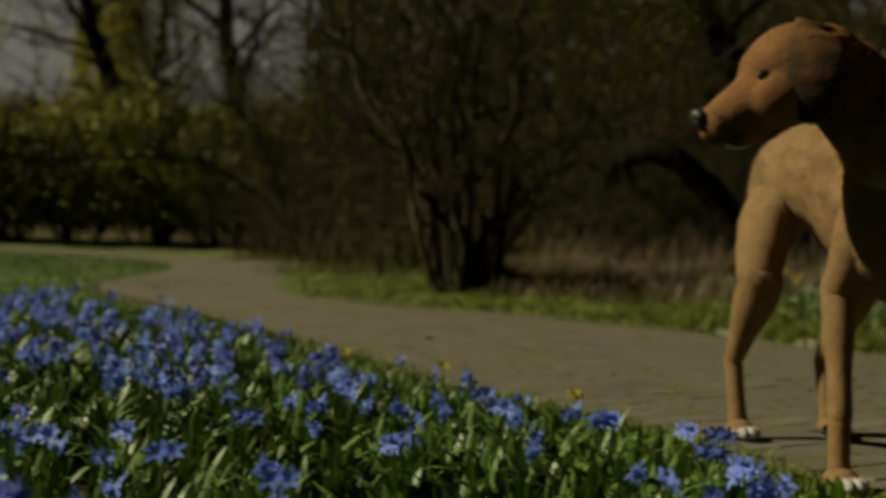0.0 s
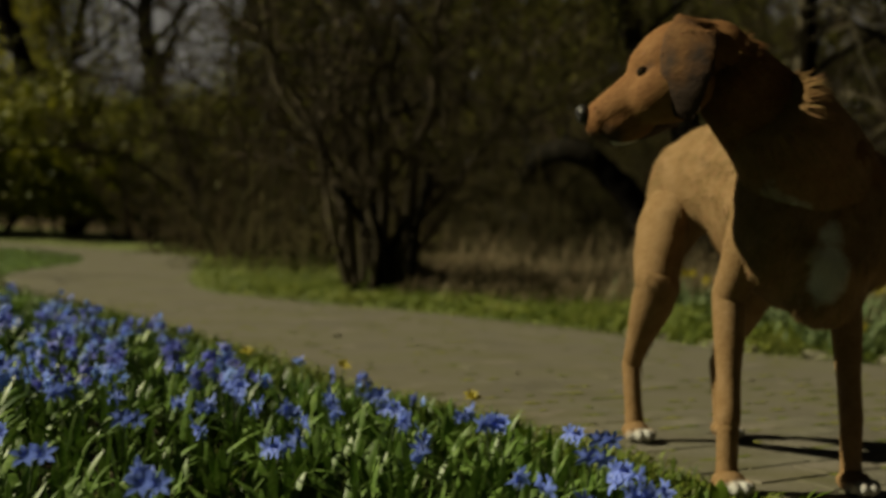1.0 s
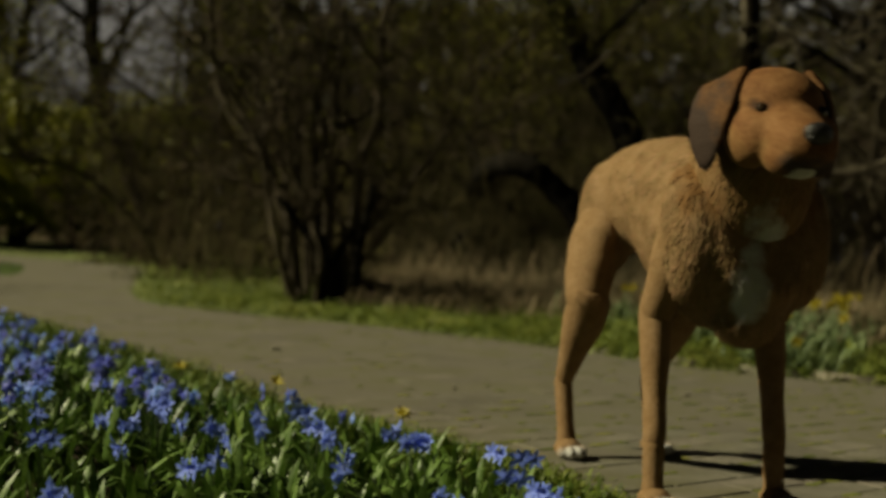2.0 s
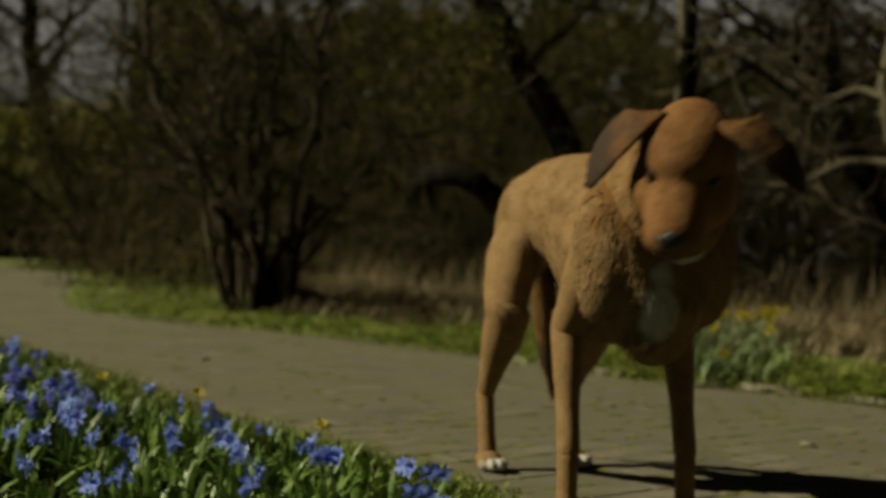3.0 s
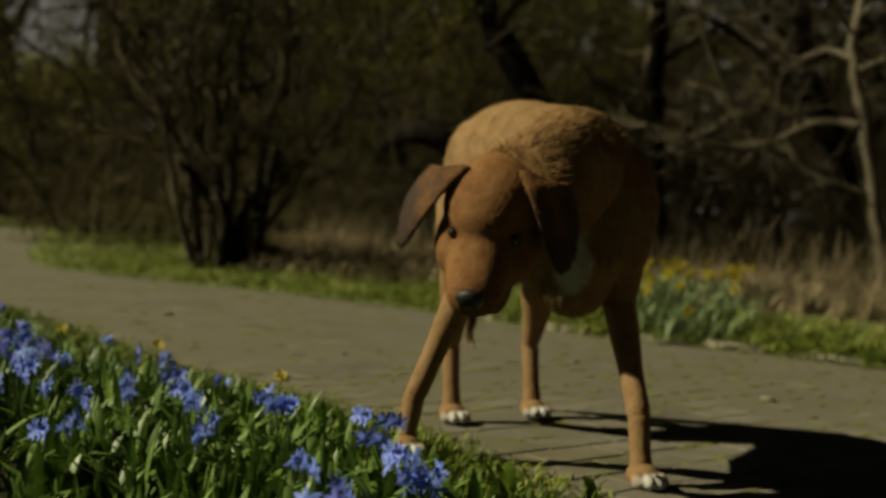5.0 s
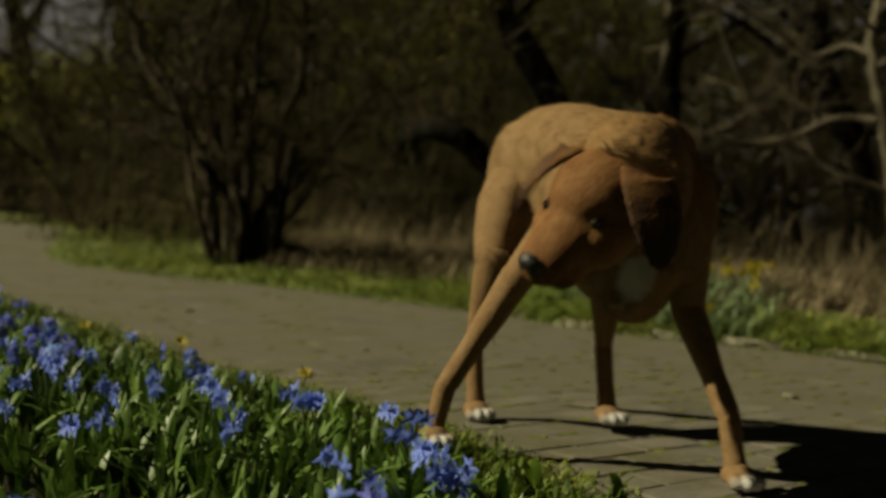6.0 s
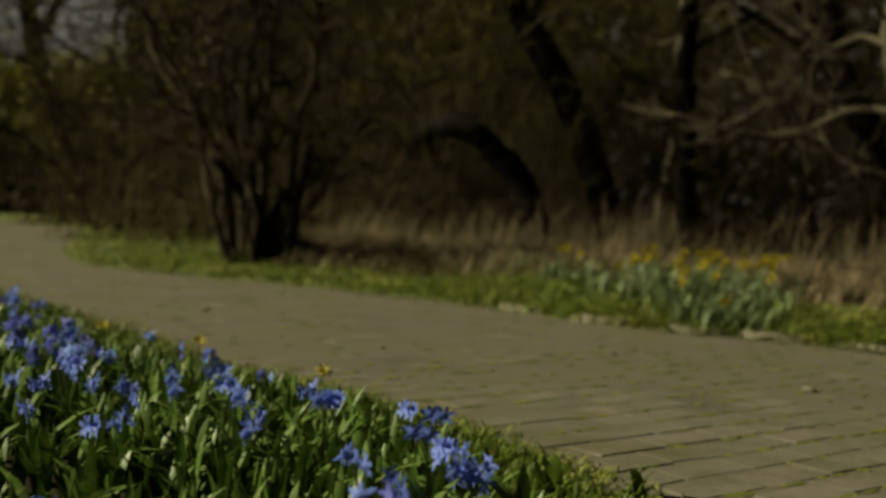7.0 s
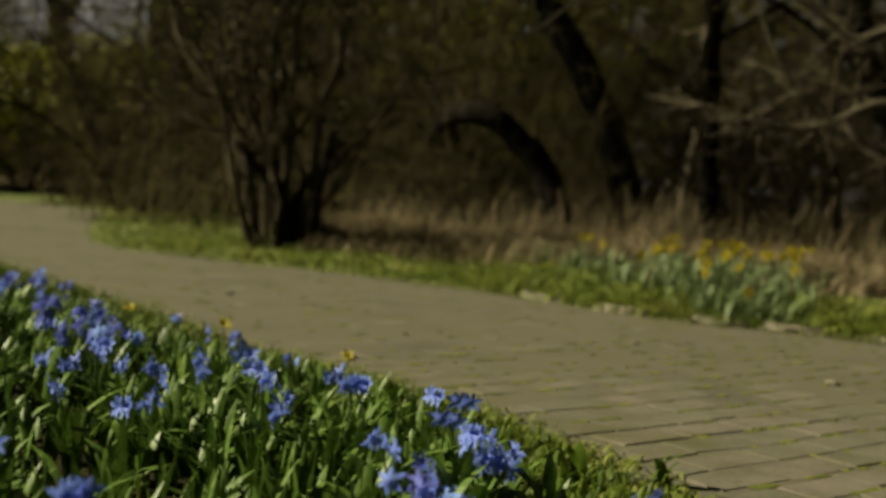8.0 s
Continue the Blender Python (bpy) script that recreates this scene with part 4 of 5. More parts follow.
# brown ear with a dark tip, both darkened further to carry the ear's shade
coat("coat_ear", "ear_coat", [(0.08, 0.036, 0.014), (0.11, 0.051, 0.02), (0.14, 0.07, 0.028)], [((0, 0, -0.14), (0.10, 0.09, 0.13), (0.038, 0.024, 0.018))])
coat("coat_paw", "paw_coat", TAN, [((0, 0.07, -0.02), (0.05, 0.038, 0.04), WHITE)])
coat("coat_tail", "tail_coat", [(0.12, 0.06, 0.022), (0.165, 0.088, 0.034), (0.21, 0.12, 0.05)], [((0, 0, -0.24), (0.06, 0.06, 0.07), (0.06, 0.038, 0.022))])
coat("jaw", "jaw_coat", [(0.035, 0.024, 0.017), (0.066, 0.04, 0.027)], [((0, 0.125, -0.008), (0.045, 0.036, 0.035), (0.5, 0.48, 0.45))])
M["nose"] = surface("wet_nose", [(0.010, 0.009, 0.009), (0.025, 0.022, 0.022)], 0.42, 90, 0.3, 4, spec=0.4)
M["eye"] = surface("dark_eye", [(0.012, 0.008, 0.005), (0.03, 0.018, 0.01)], 0.08, 40, 0, 3, spec=0.6)
M["collar"] = surface("dark_collar", [(0.012, 0.012, 0.012), (0.03, 0.03, 0.03)], 0.6, 60, 0.2, 4)
M["steel"] = surface("steel_ring", [(0.09, 0.085, 0.08), (0.14, 0.13, 0.12)], 0.55, 60, 0, 4, metal=1.0)


def blob(bm, c, r, rot=(0, 0, 0)):
    m = Matrix.LocRotScale(c, Euler([radians(a) for a in rot]), r)
    bmesh.ops.create_uvsphere(bm, u_segments=20, v_segments=12, radius=1.0, matrix=m)


def loft(bm, secs, n=16):
    """A closed skin over elliptic sections (centre, half width, half height) that stand across the line of their centres."""
    rings = []
    cs = [Vector(s[0]) for s in secs]
    for i, (c, rx, rz) in enumerate(secs):
        d = (cs[min(i + 1, len(cs) - 1)] - cs[max(i - 1, 0)]).normalized()
        u = Vector((1, 0, 0))
        v = d.cross(u).normalized()
        ring = []
        for k in range(n):
            a = 2 * math.pi * k / n
            ring.append(bm.verts.new(cs[i] + u * math.cos(a) * rx + v * math.sin(a) * rz))
        rings.append(ring)
    for a, b in zip(rings, rings[1:]):
        for k in range(n):
            q = (k + 1) % n
            bm.faces.new((a[k], a[q], b[q], b[k]))
    bm.faces.new(rings[0][::-1])
    bm.faces.new(rings[-1])


def coat_hairs(bm, lie, count, length, seed, width, ruff):
    """Flat pointed locks of hair that lie on a body's skin, combed along lie, in waves."""
    rng = random.Random(seed)
    bmesh.ops.triangulate(bm, faces=bm.faces[:])
    bm.normal_update()
    faces = list(bm.faces)
    area = np.cumsum([f.calc_area() for f in faces])
    V, F = [], []
    for _ in range(count):
        f = faces[int(np.searchsorted(area, rng.random() * area[-1]))]
        a, b = sorted((rng.random(), rng.random()))
        v0, v1, v2 = (v.co for v in f.verts)
        p = v0 * a + v1 * (b - a) + v2 * (1 - b)
        n = f.normal
        d = lie - n * lie.dot(n)
        d = d.normalized() if d.length > 0.2 else n.orthogonal()
        side = n.cross(d)
        wave = noise.noise(p * 22 + Vector((seed, 0, 0)))
        d = (d + side * (rng.gauss(0, 0.12) + (0.15 + 0.7 * ruff) * wave)).normalized()
        side = n.cross(d)
        lift = rng.uniform(0.02, 0.075) + 0.18 * ruff * max(0.0, noise.noise(p * 16))
        ln = length * rng.uniform(0.6, 1.35)
        w = width * rng.uniform(0.7, 1.4)
        q = p - n * 0.002
        i = len(V)
        mid = q + d * ln * 0.5 + n * ln * lift
        tip = q + d * ln + n * ln * lift * 1.1
        V.extend((q - side * w, q + side * w, mid - side * w * 0.9, mid + n * w * 0.5, mid + side * w * 0.9, tip))
        F.extend(((i, i + 1, i + 4, i + 3), (i, i + 3, i + 2), (i + 2, i + 3, i + 5), (i + 3, i + 4, i + 5)))
    return V, F


def flesh(name, bm, key, parent, voxel=0.008, soften=8, label="", hairs=0, lie=(0, 0, -1), length=0.02, width=0.0012, ruff=0.1):
    """A body part: its rough masses melted into one soft skin, with a coat of locks on it."""
    ob = part(name, bm, M[key], parent, label)
    melt = ob.modifiers.new("skin", "REMESH")
    melt.mode, melt.voxel_size, melt.use_smooth_shade = "VOXEL", voxel, True
    sm = ob.modifiers.new("soften", "SMOOTH")
    sm.factor, sm.iterations = 0.5, soften
    if hairs:
        skin = bmesh.new()
        skin.from_object(ob, bpy.context.evaluated_depsgraph_get())
        part("coat", coat_hairs(skin, Vector(lie), hairs, length, len(name) + hairs, width, ruff), M[key + "_lock"], ob)["kind"] = "stuff"
        skin.free()
    return ob


HEAD_SIZE = 1.08
UP_ARM, FORE_ARM, WRIST = 0.19, 0.25, 0.115
THIGH, SHIN, PASTERN = 0.225, 0.225, 0.165


def build_dog():
    """All parts at rest; returns the thing and its parts by name."""
    d = thing("dog", "short-haired tan dog with white chest and floppy ears", "dog")
    P = {}
    bm = bmesh.new()
    loft(bm, [((0, -0.32, 0.020), 0.096, 0.118), ((0, -0.24, 0.006), 0.116, 0.15), ((0, -0.12, -0.020), 0.132, 0.178), ((0, -0.02, -0.034), 0.140, 0.188), ((0, 0.06, -0.026), 0.134, 0.170), ((0, 0.12, -0.008), 0.09, 0.12)])
    blob(bm, (0, 0.075, -0.07), (0.085, 0.062, 0.115))
    blob(bm, (0, 0.06, -0.15), (0.072, 0.085, 0.085))
    blob(bm, (0.104, 0.03, -0.035), (0.052, 0.085, 0.13), (12, 0, 0))
    blob(bm, (-0.104, 0.03, -0.035), (0.052, 0.085, 0.13), (12, 0, 0))
    blob(bm, (0, -0.04, 0.075), (0.085, 0.17, 0.075))
    P["ribcage"] = flesh("ribcage", bm, "coat_chest", d, soften=26, label="tan chest with a white blaze", hairs=16000, lie=(0, -0.8, -1), length=0.030, ruff=0.12)
    bm = bmesh.new()
    loft(bm, [((0, 0.32, 0.012), 0.10, 0.12), ((0, 0.2, 0.02), 0.114, 0.138), ((0, 0.1, 0.028), 0.11, 0.128), ((0, 0.0, 0.022), 0.108, 0.122), ((0, -0.07, 0.0), 0.095, 0.108), ((0, -0.125, -0.025), 0.055, 0.07)])
    blob(bm, (0.068, -0.02, -0.025), (0.062, 0.11, 0.13))
    blob(bm, (-0.068, -0.02, -0.025), (0.062, 0.11, 0.13))
    P["rump"] = flesh("rump", bm, "coat", d, soften=24, hairs=13000, lie=(0, -1, -0.4), length=0.028)
    # the root of the neck stays on the shoulders and points at the head
    bm = bmesh.new()
    loft(bm, [((0, 0, 0.09), 0.085, 0.10), ((0, 0, 0.04), 0.112, 0.128), ((0, 0, -0.03), 0.116, 0.136), ((0, 0, -0.10), 0.104, 0.124), ((0, 0, -0.17), 0.092, 0.108), ((0, 0, -0.21), 0.07, 0.085)])
    P["neck_root"] = flesh("neck_root", bm, "coat_withers", d, soften=20, hairs=9000, lie=(0, 0, 1), length=0.034, ruff=0.2)
    bm = bmesh.new()
    loft(bm, [((0, 0, 0.03), 0.05, 0.058), ((0, 0, 0), 0.070, 0.082), ((0, 0, -0.06), 0.079, 0.094), ((0, 0, -0.14), 0.090, 0.108), ((0, 0, -0.20), 0.096, 0.112), ((0, 0, -0.25), 0.075, 0.088)])
    P["neck"] = flesh("neck", bm, "coat_neck", d, soften=10, hairs=8000, length=0.030, ruff=0.35)
    V, F = [], []
    for k in range(40):
        a = 2 * math.pi * k / 40
        for r, z in ((0.88, -0.064), (0.955, -0.065), (0.955, -0.077), (0.88, -0.078)):
            V.append((0.081 * r * math.cos(a), 0.098 * r * math.sin(a), z))
    for k in range(40):
        q = (k + 1) % 40
        F += [(4 * k + j, 4 * k + (j + 1) % 4, 4 * q + (j + 1) % 4, 4 * q + j) for j in range(4)]
    part("collar", (V, F), M["collar"], P["neck"], "dark collar")
    V, F = [], []
    tube(V, F, [Vector((0.083, -0.03 + 0.008 * math.cos(t * 0.5236), -0.085 + 0.008 * math.sin(t * 0.5236))) for t in range(13)], [0.0022] * 13, 6)
    part("collar_ring", (V, F), M["steel"], P["neck"], "small steel ring")
    # head: domed skull, clear stop, deep square muzzle with hanging lips
    bm = bmesh.new()
    blob(bm, (0, 0.055, 0.028), (0.080, 0.088, 0.068))
    blob(bm, (0, 0.0, 0.005), (0.068, 0.06, 0.07))
    blob(bm, (0, 0.092, 0.034), (0.062, 0.054, 0.048))
    for s in (1, -1):
        blob(bm, (0.046 * s, 0.095, -0.014), (0.040, 0.072, 0.050))
        blob(bm, (0.028 * s, 0.172, -0.034), (0.024, 0.050, 0.032), (0, 8 * s, 0))
    loft(bm, [((0, 0.08, 0.0), 0.070, 0.060), ((0, 0.125, -0.004), 0.063, 0.054), ((0, 0.165, -0.010), 0.054, 0.046), ((0, 0.20, -0.014), 0.047, 0.039), ((0, 0.226, -0.014), 0.038, 0.031), ((0, 0.238, -0.010), 0.018, 0.016)])
    bmesh.ops.scale(bm, vec=(HEAD_SIZE,) * 3, verts=bm.verts)
    P["head"] = flesh("head", bm, "coat_head", d, 0.006, 4, "rust-tan head with a dark muzzle tip", 6500, (0, -1, -0.1), 0.011, 0.0017)
    for s in (1, -1):
        bm = bmesh.new()
        blob(bm, (0.0475 * s, 0.128, 0.032), (0.0095, 0.0105, 0.0095))
        bmesh.ops.scale(bm, vec=(HEAD_SIZE,) * 3, verts=bm.verts)
        part("eye", bm, M["eye"], P["head"], "dark eye")
    bm = bmesh.new()
    blob(bm, (0, 0.236, 0.006), (0.022, 0.013, 0.017))
    for s in (1, -1):
        blob(bm, (0.010 * s, 0.241, 0.0), (0.008, 0.007, 0.008))
    bmesh.ops.scale(bm, vec=(HEAD_SIZE,) * 3, verts=bm.verts)
    part("nose", bm, M["nose"], P["head"], "black nose")
    bm = bmesh.new()
    loft(bm, [((0, 0.02, -0.012), 0.044, 0.022), ((0, 0.07, -0.014), 0.038, 0.02), ((0, 0.12, -0.010), 0.031, 0.018), ((0, 0.143, -0.006), 0.018, 0.012)])
    jaw = flesh("jaw", bm, "jaw", P["head"], 0.005, 4, "dark lower jaw with a white chin")
    jaw.matrix_basis = pose(0, 0.084, -0.036, -4)
    for s, key in ((1, "ear_r"), (-1, "ear_l")):
        # folds over at its root, narrows to a soft point that curls in
        bm = bmesh.new()
        loft(bm, [((-0.024 * s, -0.004, 0.002), 0.014, 0.028), ((0.0, 0, 0.010), 0.016, 0.042), ((0.017 * s, 0.002, -0.006), 0.013, 0.049), ((0.024 * s, 0.006, -0.040), 0.010, 0.052), ((0.024 * s, 0.012, -0.08), 0.009, 0.048),
                  ((0.017 * s, 0.017, -0.116), 0.008, 0.037), ((0.008 * s, 0.020, -0.143), 0.006, 0.022), ((0.003 * s, 0.021, -0.154), 0.004, 0.009)], 16)
        P[key] = flesh("ear", bm, "coat_ear", P["head"], 0.004, 4, "floppy brown ear with a dark tip", 1500, (0, 0, -1), 0.012, 0.0016)
    for key in ("fr", "fl"):
        s = 1 if key == "fr" else -1
        bm = bmesh.new()
        loft(bm, [((0, 0, 0.03), 0.022, 0.03), ((0, 0, 0), 0.040, 0.056), ((0, 0, -0.08), 0.040, 0.054), ((0, 0.004, -0.14), 0.036, 0.044), ((0, 0.003, -UP_ARM), 0.032, 0.038), ((0, 0.002, -UP_ARM - 0.03), 0.026, 0.030)])
        P[key + "_upper"] = flesh("upper_foreleg", bm, "coat", d, hairs=2600, length=0.018)
        bm = bmesh.new()
        loft(bm, [((0, -0.004, 0.04), 0.024, 0.028), ((0, -0.002, 0), 0.032, 0.037), ((0, 0, -0.07), 0.029, 0.033), ((0, 0, -0.16), 0.022, 0.025), ((0, 0.002, -0.235), 0.022, 0.025), ((0, 0, -FORE_ARM - 0.012), 0.017, 0.018)])
        P[key + "_lower"] = flesh("lower_foreleg", bm, "coat", d, 0.006, 5, hairs=1800, length=0.014)
    for key in ("rr", "rl"):
        s = 1 if key == "rr" else -1
        bm = bmesh.new()
        loft(bm, [((0, 0, 0.05), 0.030, 0.055), ((0.002 * s, 0, 0), 0.046, 0.085), ((0.008 * s, -0.01, -0.08), 0.052, 0.092), ((0.004 * s, -0.012, -0.16), 0.052, 0.075), ((0, -0.010, -THIGH), 0.046, 0.055), ((0, -0.010, -THIGH - 0.02), 0.038, 0.044), ((0, -0.010, -THIGH - 0.034), 0.024, 0.028)])
        P[key + "_upper"] = flesh("thigh", bm, "coat", d, hairs=3400, length=0.018)
        bm = bmesh.new()
        loft(bm, [((0, 0, 0.034), 0.030, 0.034), ((0, 0, 0.018), 0.042, 0.046), ((-0.006 * s, -0.004, 0.0), 0.047, 0.052), ((-0.008 * s, -0.010, -0.07), 0.046, 0.054), ((-0.003 * s, -0.006, -0.15), 0.030, 0.036), ((0, 0.0, -SHIN), 0.019, 0.024), ((0, 0, -SHIN - 0.02), 0.014, 0.018)])
        P[key + "_lower"] = flesh("shin", bm, "coat", d, 0.006, 5, hairs=1800, length=0.015)
    for key in ("fr", "fl", "rr", "rl"):
        front = key[0] == "f"
        ln = WRIST if front else PASTERN
        bm = bmesh.new()
        loft(bm, [((0, -0.002, 0.018), 0.016, 0.018), ((0, 0, 0), 0.021, 0.023), ((0, 0, -ln * 0.55), 0.0195, 0.021), ((0, 0.002, -ln + 0.028), 0.022, 0.022), ((0, 0.006, -ln + 0.012), 0.018, 0.016)])
        P[key + "_pastern"] = flesh("pastern", bm, "coat", d, 0.005, 4)
        bm = bmesh.new()
        blob(bm, (0, 0.012, -0.004), (0.031, 0.036, 0.022))
        for k, (x, y) in enumerate(((-0.024, 0.040), (-0.009, 0.054), (0.009, 0.054), (0.024, 0.040))):
            blob(bm, (x, y, -0.008), (0.0105, 0.021, 0.0145))
        P[key + "_paw"] = flesh("paw", bm, "coat_paw", d, 0.004, 2, "paw with white toes")
    bm = bmesh.new()
    loft(bm, [((0, 0, 0.03), 0.03, 0.03), ((0, 0, 0), 0.03, 0.032), ((0, 0, -0.08), 0.028, 0.031), ((0, 0, -0.165), 0.026, 0.029), ((0, 0, -0.18), 0.012, 0.012)])
    P["tail_base"] = flesh("tail", bm, "coat_tail", d, 0.006, 4, hairs=2000, length=0.035)
    bm = bmesh.new()
    loft(bm, [((0, 0, 0.015), 0.018, 0.020), ((0, 0, 0), 0.026, 0.029), ((0, 0, -0.12), 0.029, 0.033), ((0, 0, -0.22), 0.021, 0.024), ((0, 0, -0.30), 0.006, 0.007)])
    P["tail_tip"] = flesh("tail_tip", bm, "coat_tail", d, 0.006, 4, "dark tail tip", 2600, (0, 0, -1), 0.045)
    return d, P


# The dog's doings: seconds, then place in metres.
# hips and shoulders: (t, hip x, y, z, shoulder x, y, z)
BODY = [
    (0.0, 0.245, 2.68, 0.565, 0.375, 2.22, 0.54), (1.2, 0.245, 2.68, 0.565, 0.375, 2.22, 0.54), (2.6, 0.245, 2.68, 0.565, 0.375, 2.22, 0.54), (3.2, 0.23, 2.69, 0.565, 0.37, 2.23, 0.53),
    (3.6, 0.22, 2.70, 0.57, 0.345, 2.24, 0.525), (4.0, 0.20, 2.70, 0.575, 0.295, 2.24, 0.515), (4.7, 0.195, 2.70, 0.582, 0.295, 2.24, 0.53), (5.8, 0.21, 2.70, 0.57, 0.335, 2.23, 0.52),
    (6.0, 0.25, 2.69, 0.57, 0.37, 2.25, 0.515)]
BODY_GO = [
    (6.1, 0.28, 2.68, 0.57, 0.42, 2.26, 0.51), (6.3, 0.39, 2.62, 0.575, 0.64, 2.23, 0.54), (6.5, 0.59, 2.55, 0.575, 0.95, 2.29, 0.56),
    (6.7, 0.80, 2.49, 0.585, 1.25, 2.34, 0.56), (6.9, 1.06, 2.46, 0.585, 1.53, 2.36, 0.56), (7.3, 1.6, 2.42, 0.58, 2.08, 2.38, 0.56), (8.0, 2.4, 2.42, 0.58, 2.88, 2.42, 0.56)]
# head: (t, skull x, y, z, turn to the right of the camera, nose up, lean)
HEAD = [
    (0.0, 0.135, 2.13, 0.742, -74, -24, 0), (0.5, 0.122, 2.12, 0.746, -85, -23, 0), (1.0, 0.125, 2.12, 0.758, -87, -24, 0), (1.1, 0.145, 2.12, 0.75, -80, -12, 10), (1.2, 0.15, 2.12, 0.755, -62, 5, 30), (1.5, 0.28, 2.08, 0.73, -20, -5, 0),
    (2.3, 0.455, 2.05, 0.705, 26, -12, 0), (2.6, 0.455, 2.05, 0.715, 24, -14, 0), (2.85, 0.43, 2.05, 0.70, 5, -35, 0), (3.0, 0.405, 2.05, 0.68, -18, -48, -6)]
HEAD_LOW = [
    (3.2, 0.362, 2.05, 0.61, -33, -53, -14), (3.5, 0.32, 2.05, 0.545, -38, -62, -24), (3.8, 0.192, 2.03, 0.352, -28, -58, -18), (4.0, 0.105, 2.03, 0.335, -47, -57, -34), (4.2, 0.085, 2.03, 0.33, -46, -57, -33), (4.5, 0.025, 2.05, 0.415, -43, -50, -30),
    (4.6, 0.06, 2.05, 0.45, -32, -43, -20), (4.7, 0.12, 2.05, 0.505, -22, -36, -8), (5.0, 0.15, 2.04, 0.48, -15, -45, -4), (5.8, 0.266, 2.05, 0.505, -20, -62, -10), (6.0, 0.295, 2.08, 0.505, -50, -34, -18)]
HEAD_GO = [
    (6.1, 0.365, 2.08, 0.545, -46, -28, -10), (6.2, 0.51, 2.10, 0.60, -18, -24, 0), (6.3, 0.625, 2.10, 0.635, 4, -22, 0), (6.4, 0.80, 2.13, 0.68, 30, -18, 0), (6.6, 1.22, 2.22, 0.72, 65, -15, 0), (7.0, 1.85, 2.33, 0.74, 85, -10, 0), (8.0, 3.15, 2.4, 0.74, 90, -10, 0)]
PAW_FR = [(0.0, 0.235, 2.15, 0), (3.5, 0.245, 2.17, 0), (3.65, 0.15, 2.2, 0.05), (3.8, 0.025, 2.24, 0), (6.1, 0.02, 2.235, 0), (6.2, 0.25, 2.22, 0.10), (6.3, 0.58, 2.13, 0.10), (6.4, 0.86, 2.14, 0), (6.65, 0.88, 2.15, 0), (6.85, 1.55, 2.22, 0), (7.1, 1.58, 2.25, 0), (7.4, 2.3, 2.28, 0), (7.6, 2.3, 2.28, 0), (8.0, 3.0, 2.3, 0)]
PAW_FL = [(0.0, 0.475, 2.24, 0), (4.3, 0.475, 2.24, 0), (4.4, 0.455, 2.17, 0.03), (4.5, 0.455, 2.12, 0), (5.8, 0.445, 2.11, 0), (5.95, 0.56, 2.09, 0.01), (6.1, 0.59, 2.09, 0), (6.4, 0.60, 2.10, 0), (6.52, 0.9, 2.25, 0.07), (6.65, 1.22, 2.4, 0), (6.9, 1.25, 2.42, 0), (7.2, 1.95, 2.45, 0), (7.4, 1.95, 2.45, 0), (8.0, 2.9, 2.5, 0)]
PAW_RR = [(0.0, 0.10, 2.65, 0), (5.8, 0.12, 2.64, 0), (6.2, 0.12, 2.63, 0), (6.3, 0.24, 2.52, 0.07), (6.4, 0.55, 2.45, 0.08), (6.5, 0.78, 2.42, 0), (6.85, 0.78, 2.38, 0), (7.05, 1.35, 2.36, 0), (7.3, 1.35, 2.36, 0), (8.0, 2.4, 2.35, 0)]
PAW_RL = [(0.0, 0.31, 2.76, 0), (5.8, 0.31, 2.78, 0), (5.95, 0.40, 2.64, 0.03), (6.05, 0.42, 2.58, 0), (6.5, 0.44, 2.58, 0), (6.62, 0.7, 2.6, 0.08), (6.75, 1.05, 2.58, 0), (7.0, 1.08, 2.56, 0), (7.3, 1.7, 2.52, 0), (8.0, 2.45, 2.5, 0)]
# tail: (t, swing out to the dog's right, lift behind), ears: (t, right ear lift, left ear lift)
TAIL = [(0.0, 9, 6), (0.5, 11, 6), (1.2, 7, 6), (2.3, 10, 8), (3.0, -7, 8), (3.4, -5, 8), (4.0, 0, 12), (5.8, 0, 12), (6.1, 5, 20), (6.3, 8, 40), (6.42, 5, 22), (6.55, -4, 6), (6.7, -18, 2), (8.0, -14, 8)]
EARS = [(0.0, 8, 8), (1.1, 8, 8), (1.2, 60, 70), (1.4, 10, 20), (2.2, 20, 10), (2.3, 65, 20), (2.45, 10, 25), (2.9, 20, 40), (3.0, 40, 60), (3.2, 18, 40), (3.4, 55, 25), (3.5, 80, 25), (3.65, 40, 20), (3.8, 14, 22), (4.0, 26, 42),
        (4.2, 48, 40), (4.4, 12, 15), (4.6, 20, 30), (4.7, 110, 70), (4.9, 40, 30), (5.3, 15, 15), (5.7, 60, 20), (5.8, 82, 25), (6.0, 35, 40), (6.1, 20, 35), (6.2, 30, 60), (6.3, 12, 30), (6.5, 20, 20), (8.0, 12, 12)]


def at_time(rows, t):
    """Values of a table at t, eased from row to row."""
    if t <= rows[0][0]:
        return rows[0][1:]
    for a, b in zip(rows, rows[1:]):
        if t <= b[0]:
            u = (t - a[0]) / (b[0] - a[0])
            u = u * u * (3 - 2 * u) * 0.5 + u * 0.5
            return tuple(p + (q - p) * u for p, q in zip(a[1:], b[1:]))
    return rows[-1][1:]


def axes(origin, forward, up):
    """A pose with its y axis along forward, z as near up as can be."""
    f = forward.normalized()
    r = f.cross(up).normalized()
    u = r.cross(f)
    m = Matrix((r, f, u)).transposed().to_4x4()
    m.translation = origin
    return m


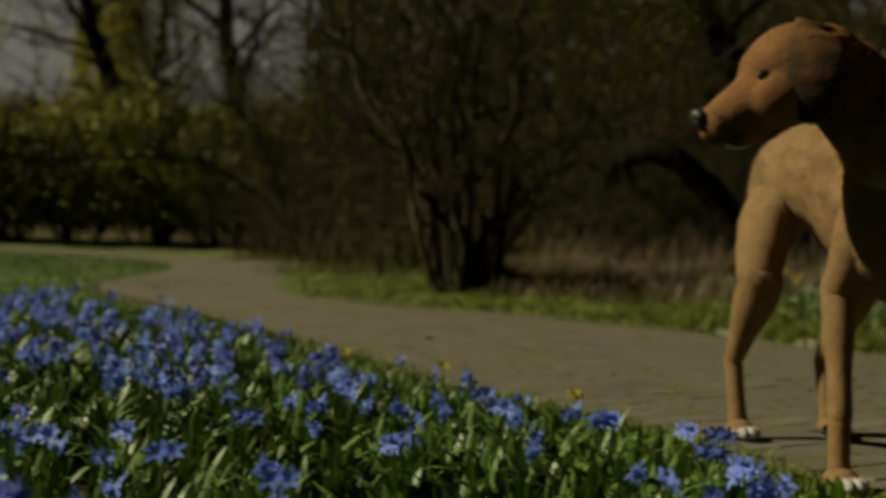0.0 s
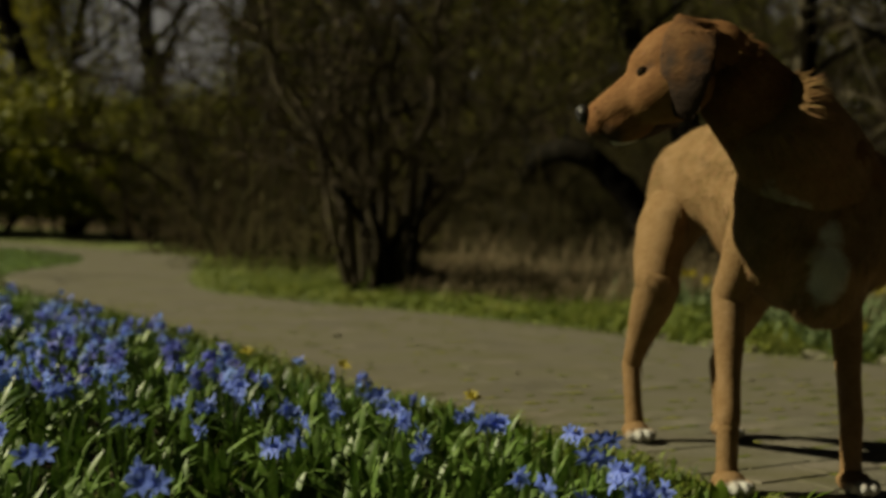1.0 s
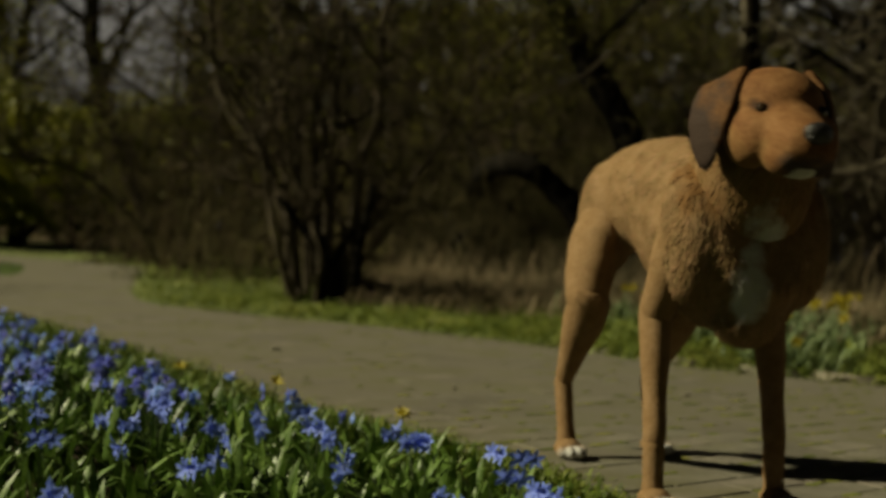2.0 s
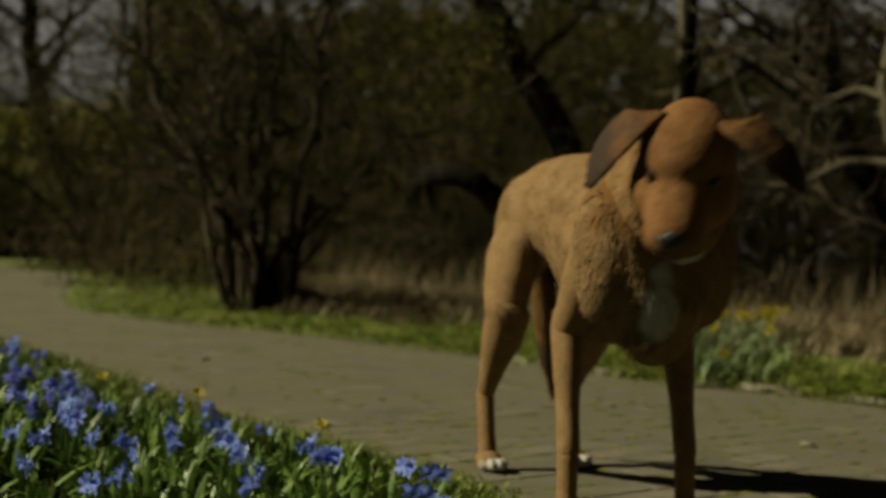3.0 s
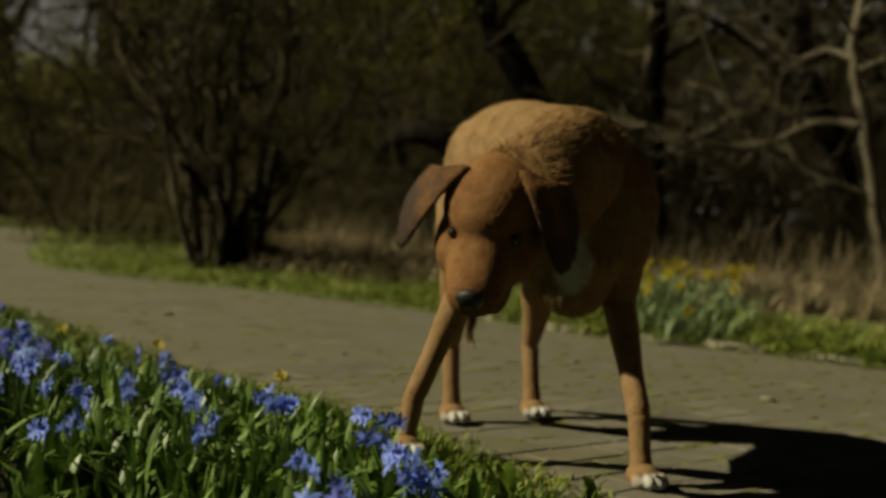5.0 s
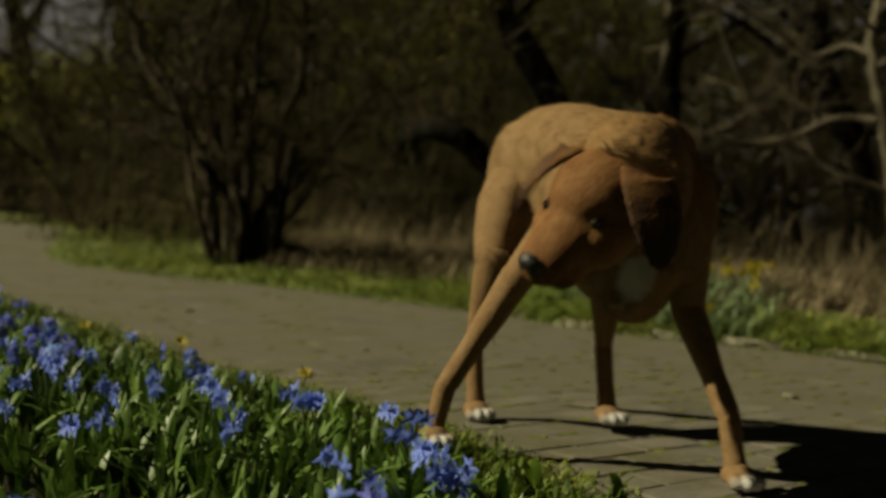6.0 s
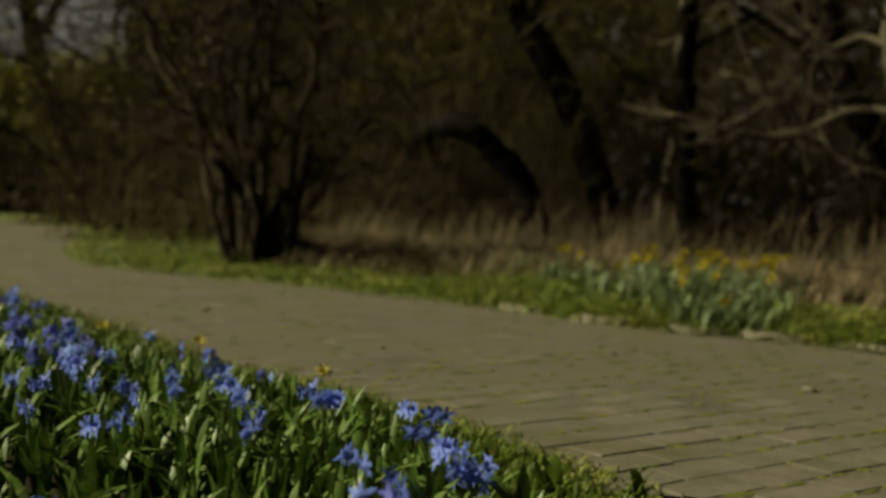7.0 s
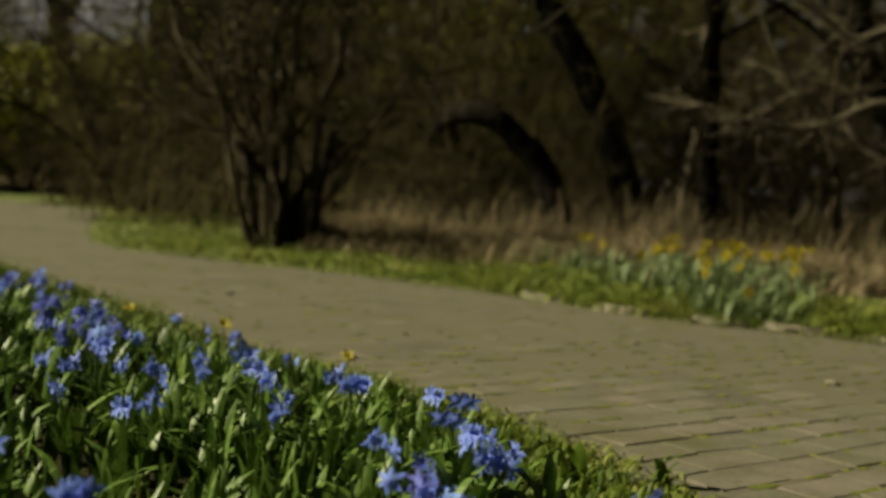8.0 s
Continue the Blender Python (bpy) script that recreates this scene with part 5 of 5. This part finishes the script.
def bone(a, b, forward):
    """A pose at a whose minus z axis runs to b, y as near forward as can be."""
    z = (a - b).normalized()
    x = forward.cross(z).normalized()
    y = z.cross(x)
    m = Matrix((x, y, z)).transposed().to_4x4()
    m.translation = a
    return m


def knee(a, b, l1, l2, pole):
    """The middle joint of a two-bone limb from a to b, bent towards pole."""
    d = b - a
    ln = min(d.length, (l1 + l2) * 0.998)
    u = d.normalized()
    c = (l1 * l1 - l2 * l2 + ln * ln) / (2 * ln)
    h = math.sqrt(max(0.0, l1 * l1 - c * c))
    side = (pole - u * pole.dot(u)).normalized()
    return a + u * c + side * h


def dog_poses(t):
    """Where every part of the dog stands at t, in the world, and the pose of the dog itself."""
    v = at_time(BODY + BODY_GO, t)
    hip, sh = Vector(v[:3]), Vector(v[3:])
    fwd = (sh - hip).normalized()
    flat = Vector((fwd.x, fwd.y, 0)).normalized()
    up = Vector((0, 0, 1))
    out_side = flat.cross(up)
    root = axes(Vector(((hip.x + sh.x) / 2, (hip.y + sh.y) / 2, 0)), flat, up)
    out = {"ribcage": axes(sh, fwd, up), "rump": axes(hip, fwd, up)}
    hx, hy, hz, turn, nod, lean = at_time(HEAD + HEAD_LOW + HEAD_GO, t)
    face = pose(0, 0, 0, 0, 0, 180 + turn) @ pose(0, 0, 0, nod) @ pose(0, 0, 0, 0, lean)
    head = Matrix.Translation((hx, hy, hz)) @ face @ pose(0, -0.055, -0.02)
    out["head"] = head
    nb = out["ribcage"] @ Vector((0, 0.03, 0.03))
    nh = head @ Vector((0, 0.0, -0.005))
    aim = Vector((nh.x - sh.x, nh.y - sh.y, 0)).normalized()
    across = (flat + aim).cross(up).normalized()
    out["neck"] = bone(nh, nb, (nh - nb).cross(across))
    nr = out["ribcage"] @ Vector((0, 0.005, 0.022))
    reach = (nh - nr).normalized() + fwd * 0.35
    out["neck_root"] = bone(nr, nr + reach, reach.cross(across))
    down = head.to_3x3().inverted() @ Vector((0, 0, -1))
    hang = (Vector((0, max(-0.3, down.y), min(-0.05, down.z))).normalized() + Vector((0, 0.1, -0.45))).normalized()
    for key, side, lift in zip(("ear_r", "ear_l"), (1, -1), at_time(EARS, t)):
        outer = Vector((side, 0.12, 0)).normalized()
        c, q = math.cos(radians(lift)), math.sin(radians(lift))
        z, x = -(hang * c + outer * q), (outer * c - hang * q) * side
        z.normalize()
        x = (x - z * x.dot(z)).normalized()
        turn_out = radians(12 + 30 * max(0.0, hang.y))
        x = x * math.cos(turn_out) + z.cross(x) * (side * math.sin(turn_out))
        m = Matrix((x, z.cross(x), z)).transposed().to_4x4()
        m.translation = (0.075 * side, 0.032, 0.066)
        out[key] = m
    for key, tab in (("fr", PAW_FR), ("fl", PAW_FL), ("rr", PAW_RR), ("rl", PAW_RL)):
        s = 1 if key[1] == "r" else -1
        p = Vector(at_time(tab, t)) + Vector((0, 0, 0.026))
        if key[0] == "f":
            a = out["ribcage"] @ Vector((0.114 * s, 0.03, -0.015))
            w = p + (up * 0.5 + (a - p).normalized() * 0.5).normalized() * (WRIST - 0.026) - flat * 0.012
            pull = (a - w) * max(0.0, 1 - (UP_ARM + FORE_ARM) * 0.99 / (a - w).length)
            w, p = w + pull, p + pull
            k = knee(a, w, UP_ARM, FORE_ARM, -flat)
        else:
            a = out["rump"] @ Vector((0.075 * s, -0.02, -0.01))
            push = -0.045 + min(0.13, max(0.0, (-(p - a).dot(flat) - 0.04) * 1.2))
            w = p + Vector((0, 0, math.sqrt((PASTERN - 0.02) ** 2 - push * push))) + flat * push
            pull = (a - w) * max(0.0, 1 - (THIGH + SHIN) * 0.99 / (a - w).length)
            w, p = w + pull, p + pull
            k = knee(a, w, THIGH, SHIN, flat + out_side * (0.25 * s))
        out[key + "_upper"] = bone(a, k, flat)
        out[key + "_lower"] = bone(k, w, flat)
        out[key + "_pastern"] = bone(w, p, flat)
        out[key + "_paw"] = axes(p, flat, up)
    sw, lift = at_time(TAIL, t)
    tb = out["rump"] @ Vector((0, -0.115, 0.055))
    q = root.to_3x3() @ (Matrix.Rotation(radians(-sw), 3, "Y") @ Matrix.Rotation(radians(-lift), 3, "X") @ Vector((0, 0, -1)))
    mid = tb + q * 0.17
    q2 = root.to_3x3() @ (Matrix.Rotation(radians(-sw * 1.6), 3, "Y") @ Matrix.Rotation(radians(-lift * 0.7 - 6 * math.exp(-((t - 6.5) / 0.25) ** 2)), 3, "X") @ Vector((0, 0, -1)))
    out["tail_base"] = bone(tb, mid, -flat)
    out["tail_tip"] = bone(mid, mid + q2 * 0.24, -flat)
    return root, out


def motions():
    """Key the dog and each of its moving parts."""
    times = [i / 10 for i in range(81)]
    worlds = [dog_poses(t) for t in times]
    walk(DOG, [(t, w[0]) for t, w in zip(times, worlds)])
    for key, ob in DOG_PARTS.items():
        if key.startswith("ear"):
            walk(ob, [(t, w[1][key]) for t, w in zip(times, worlds)])
        else:
            walk(ob, [(t, w[0].inverted() @ w[1][key]) for t, w in zip(times, worlds)])



# ---- planting and building ----
DOG, DOG_PARTS = build_dog()
plant_wood()
pale_sky()
plant_daffodils()
grass_areas()
plant_squills()
small_things()
lay_kerb()
lay_bricks()
motions()
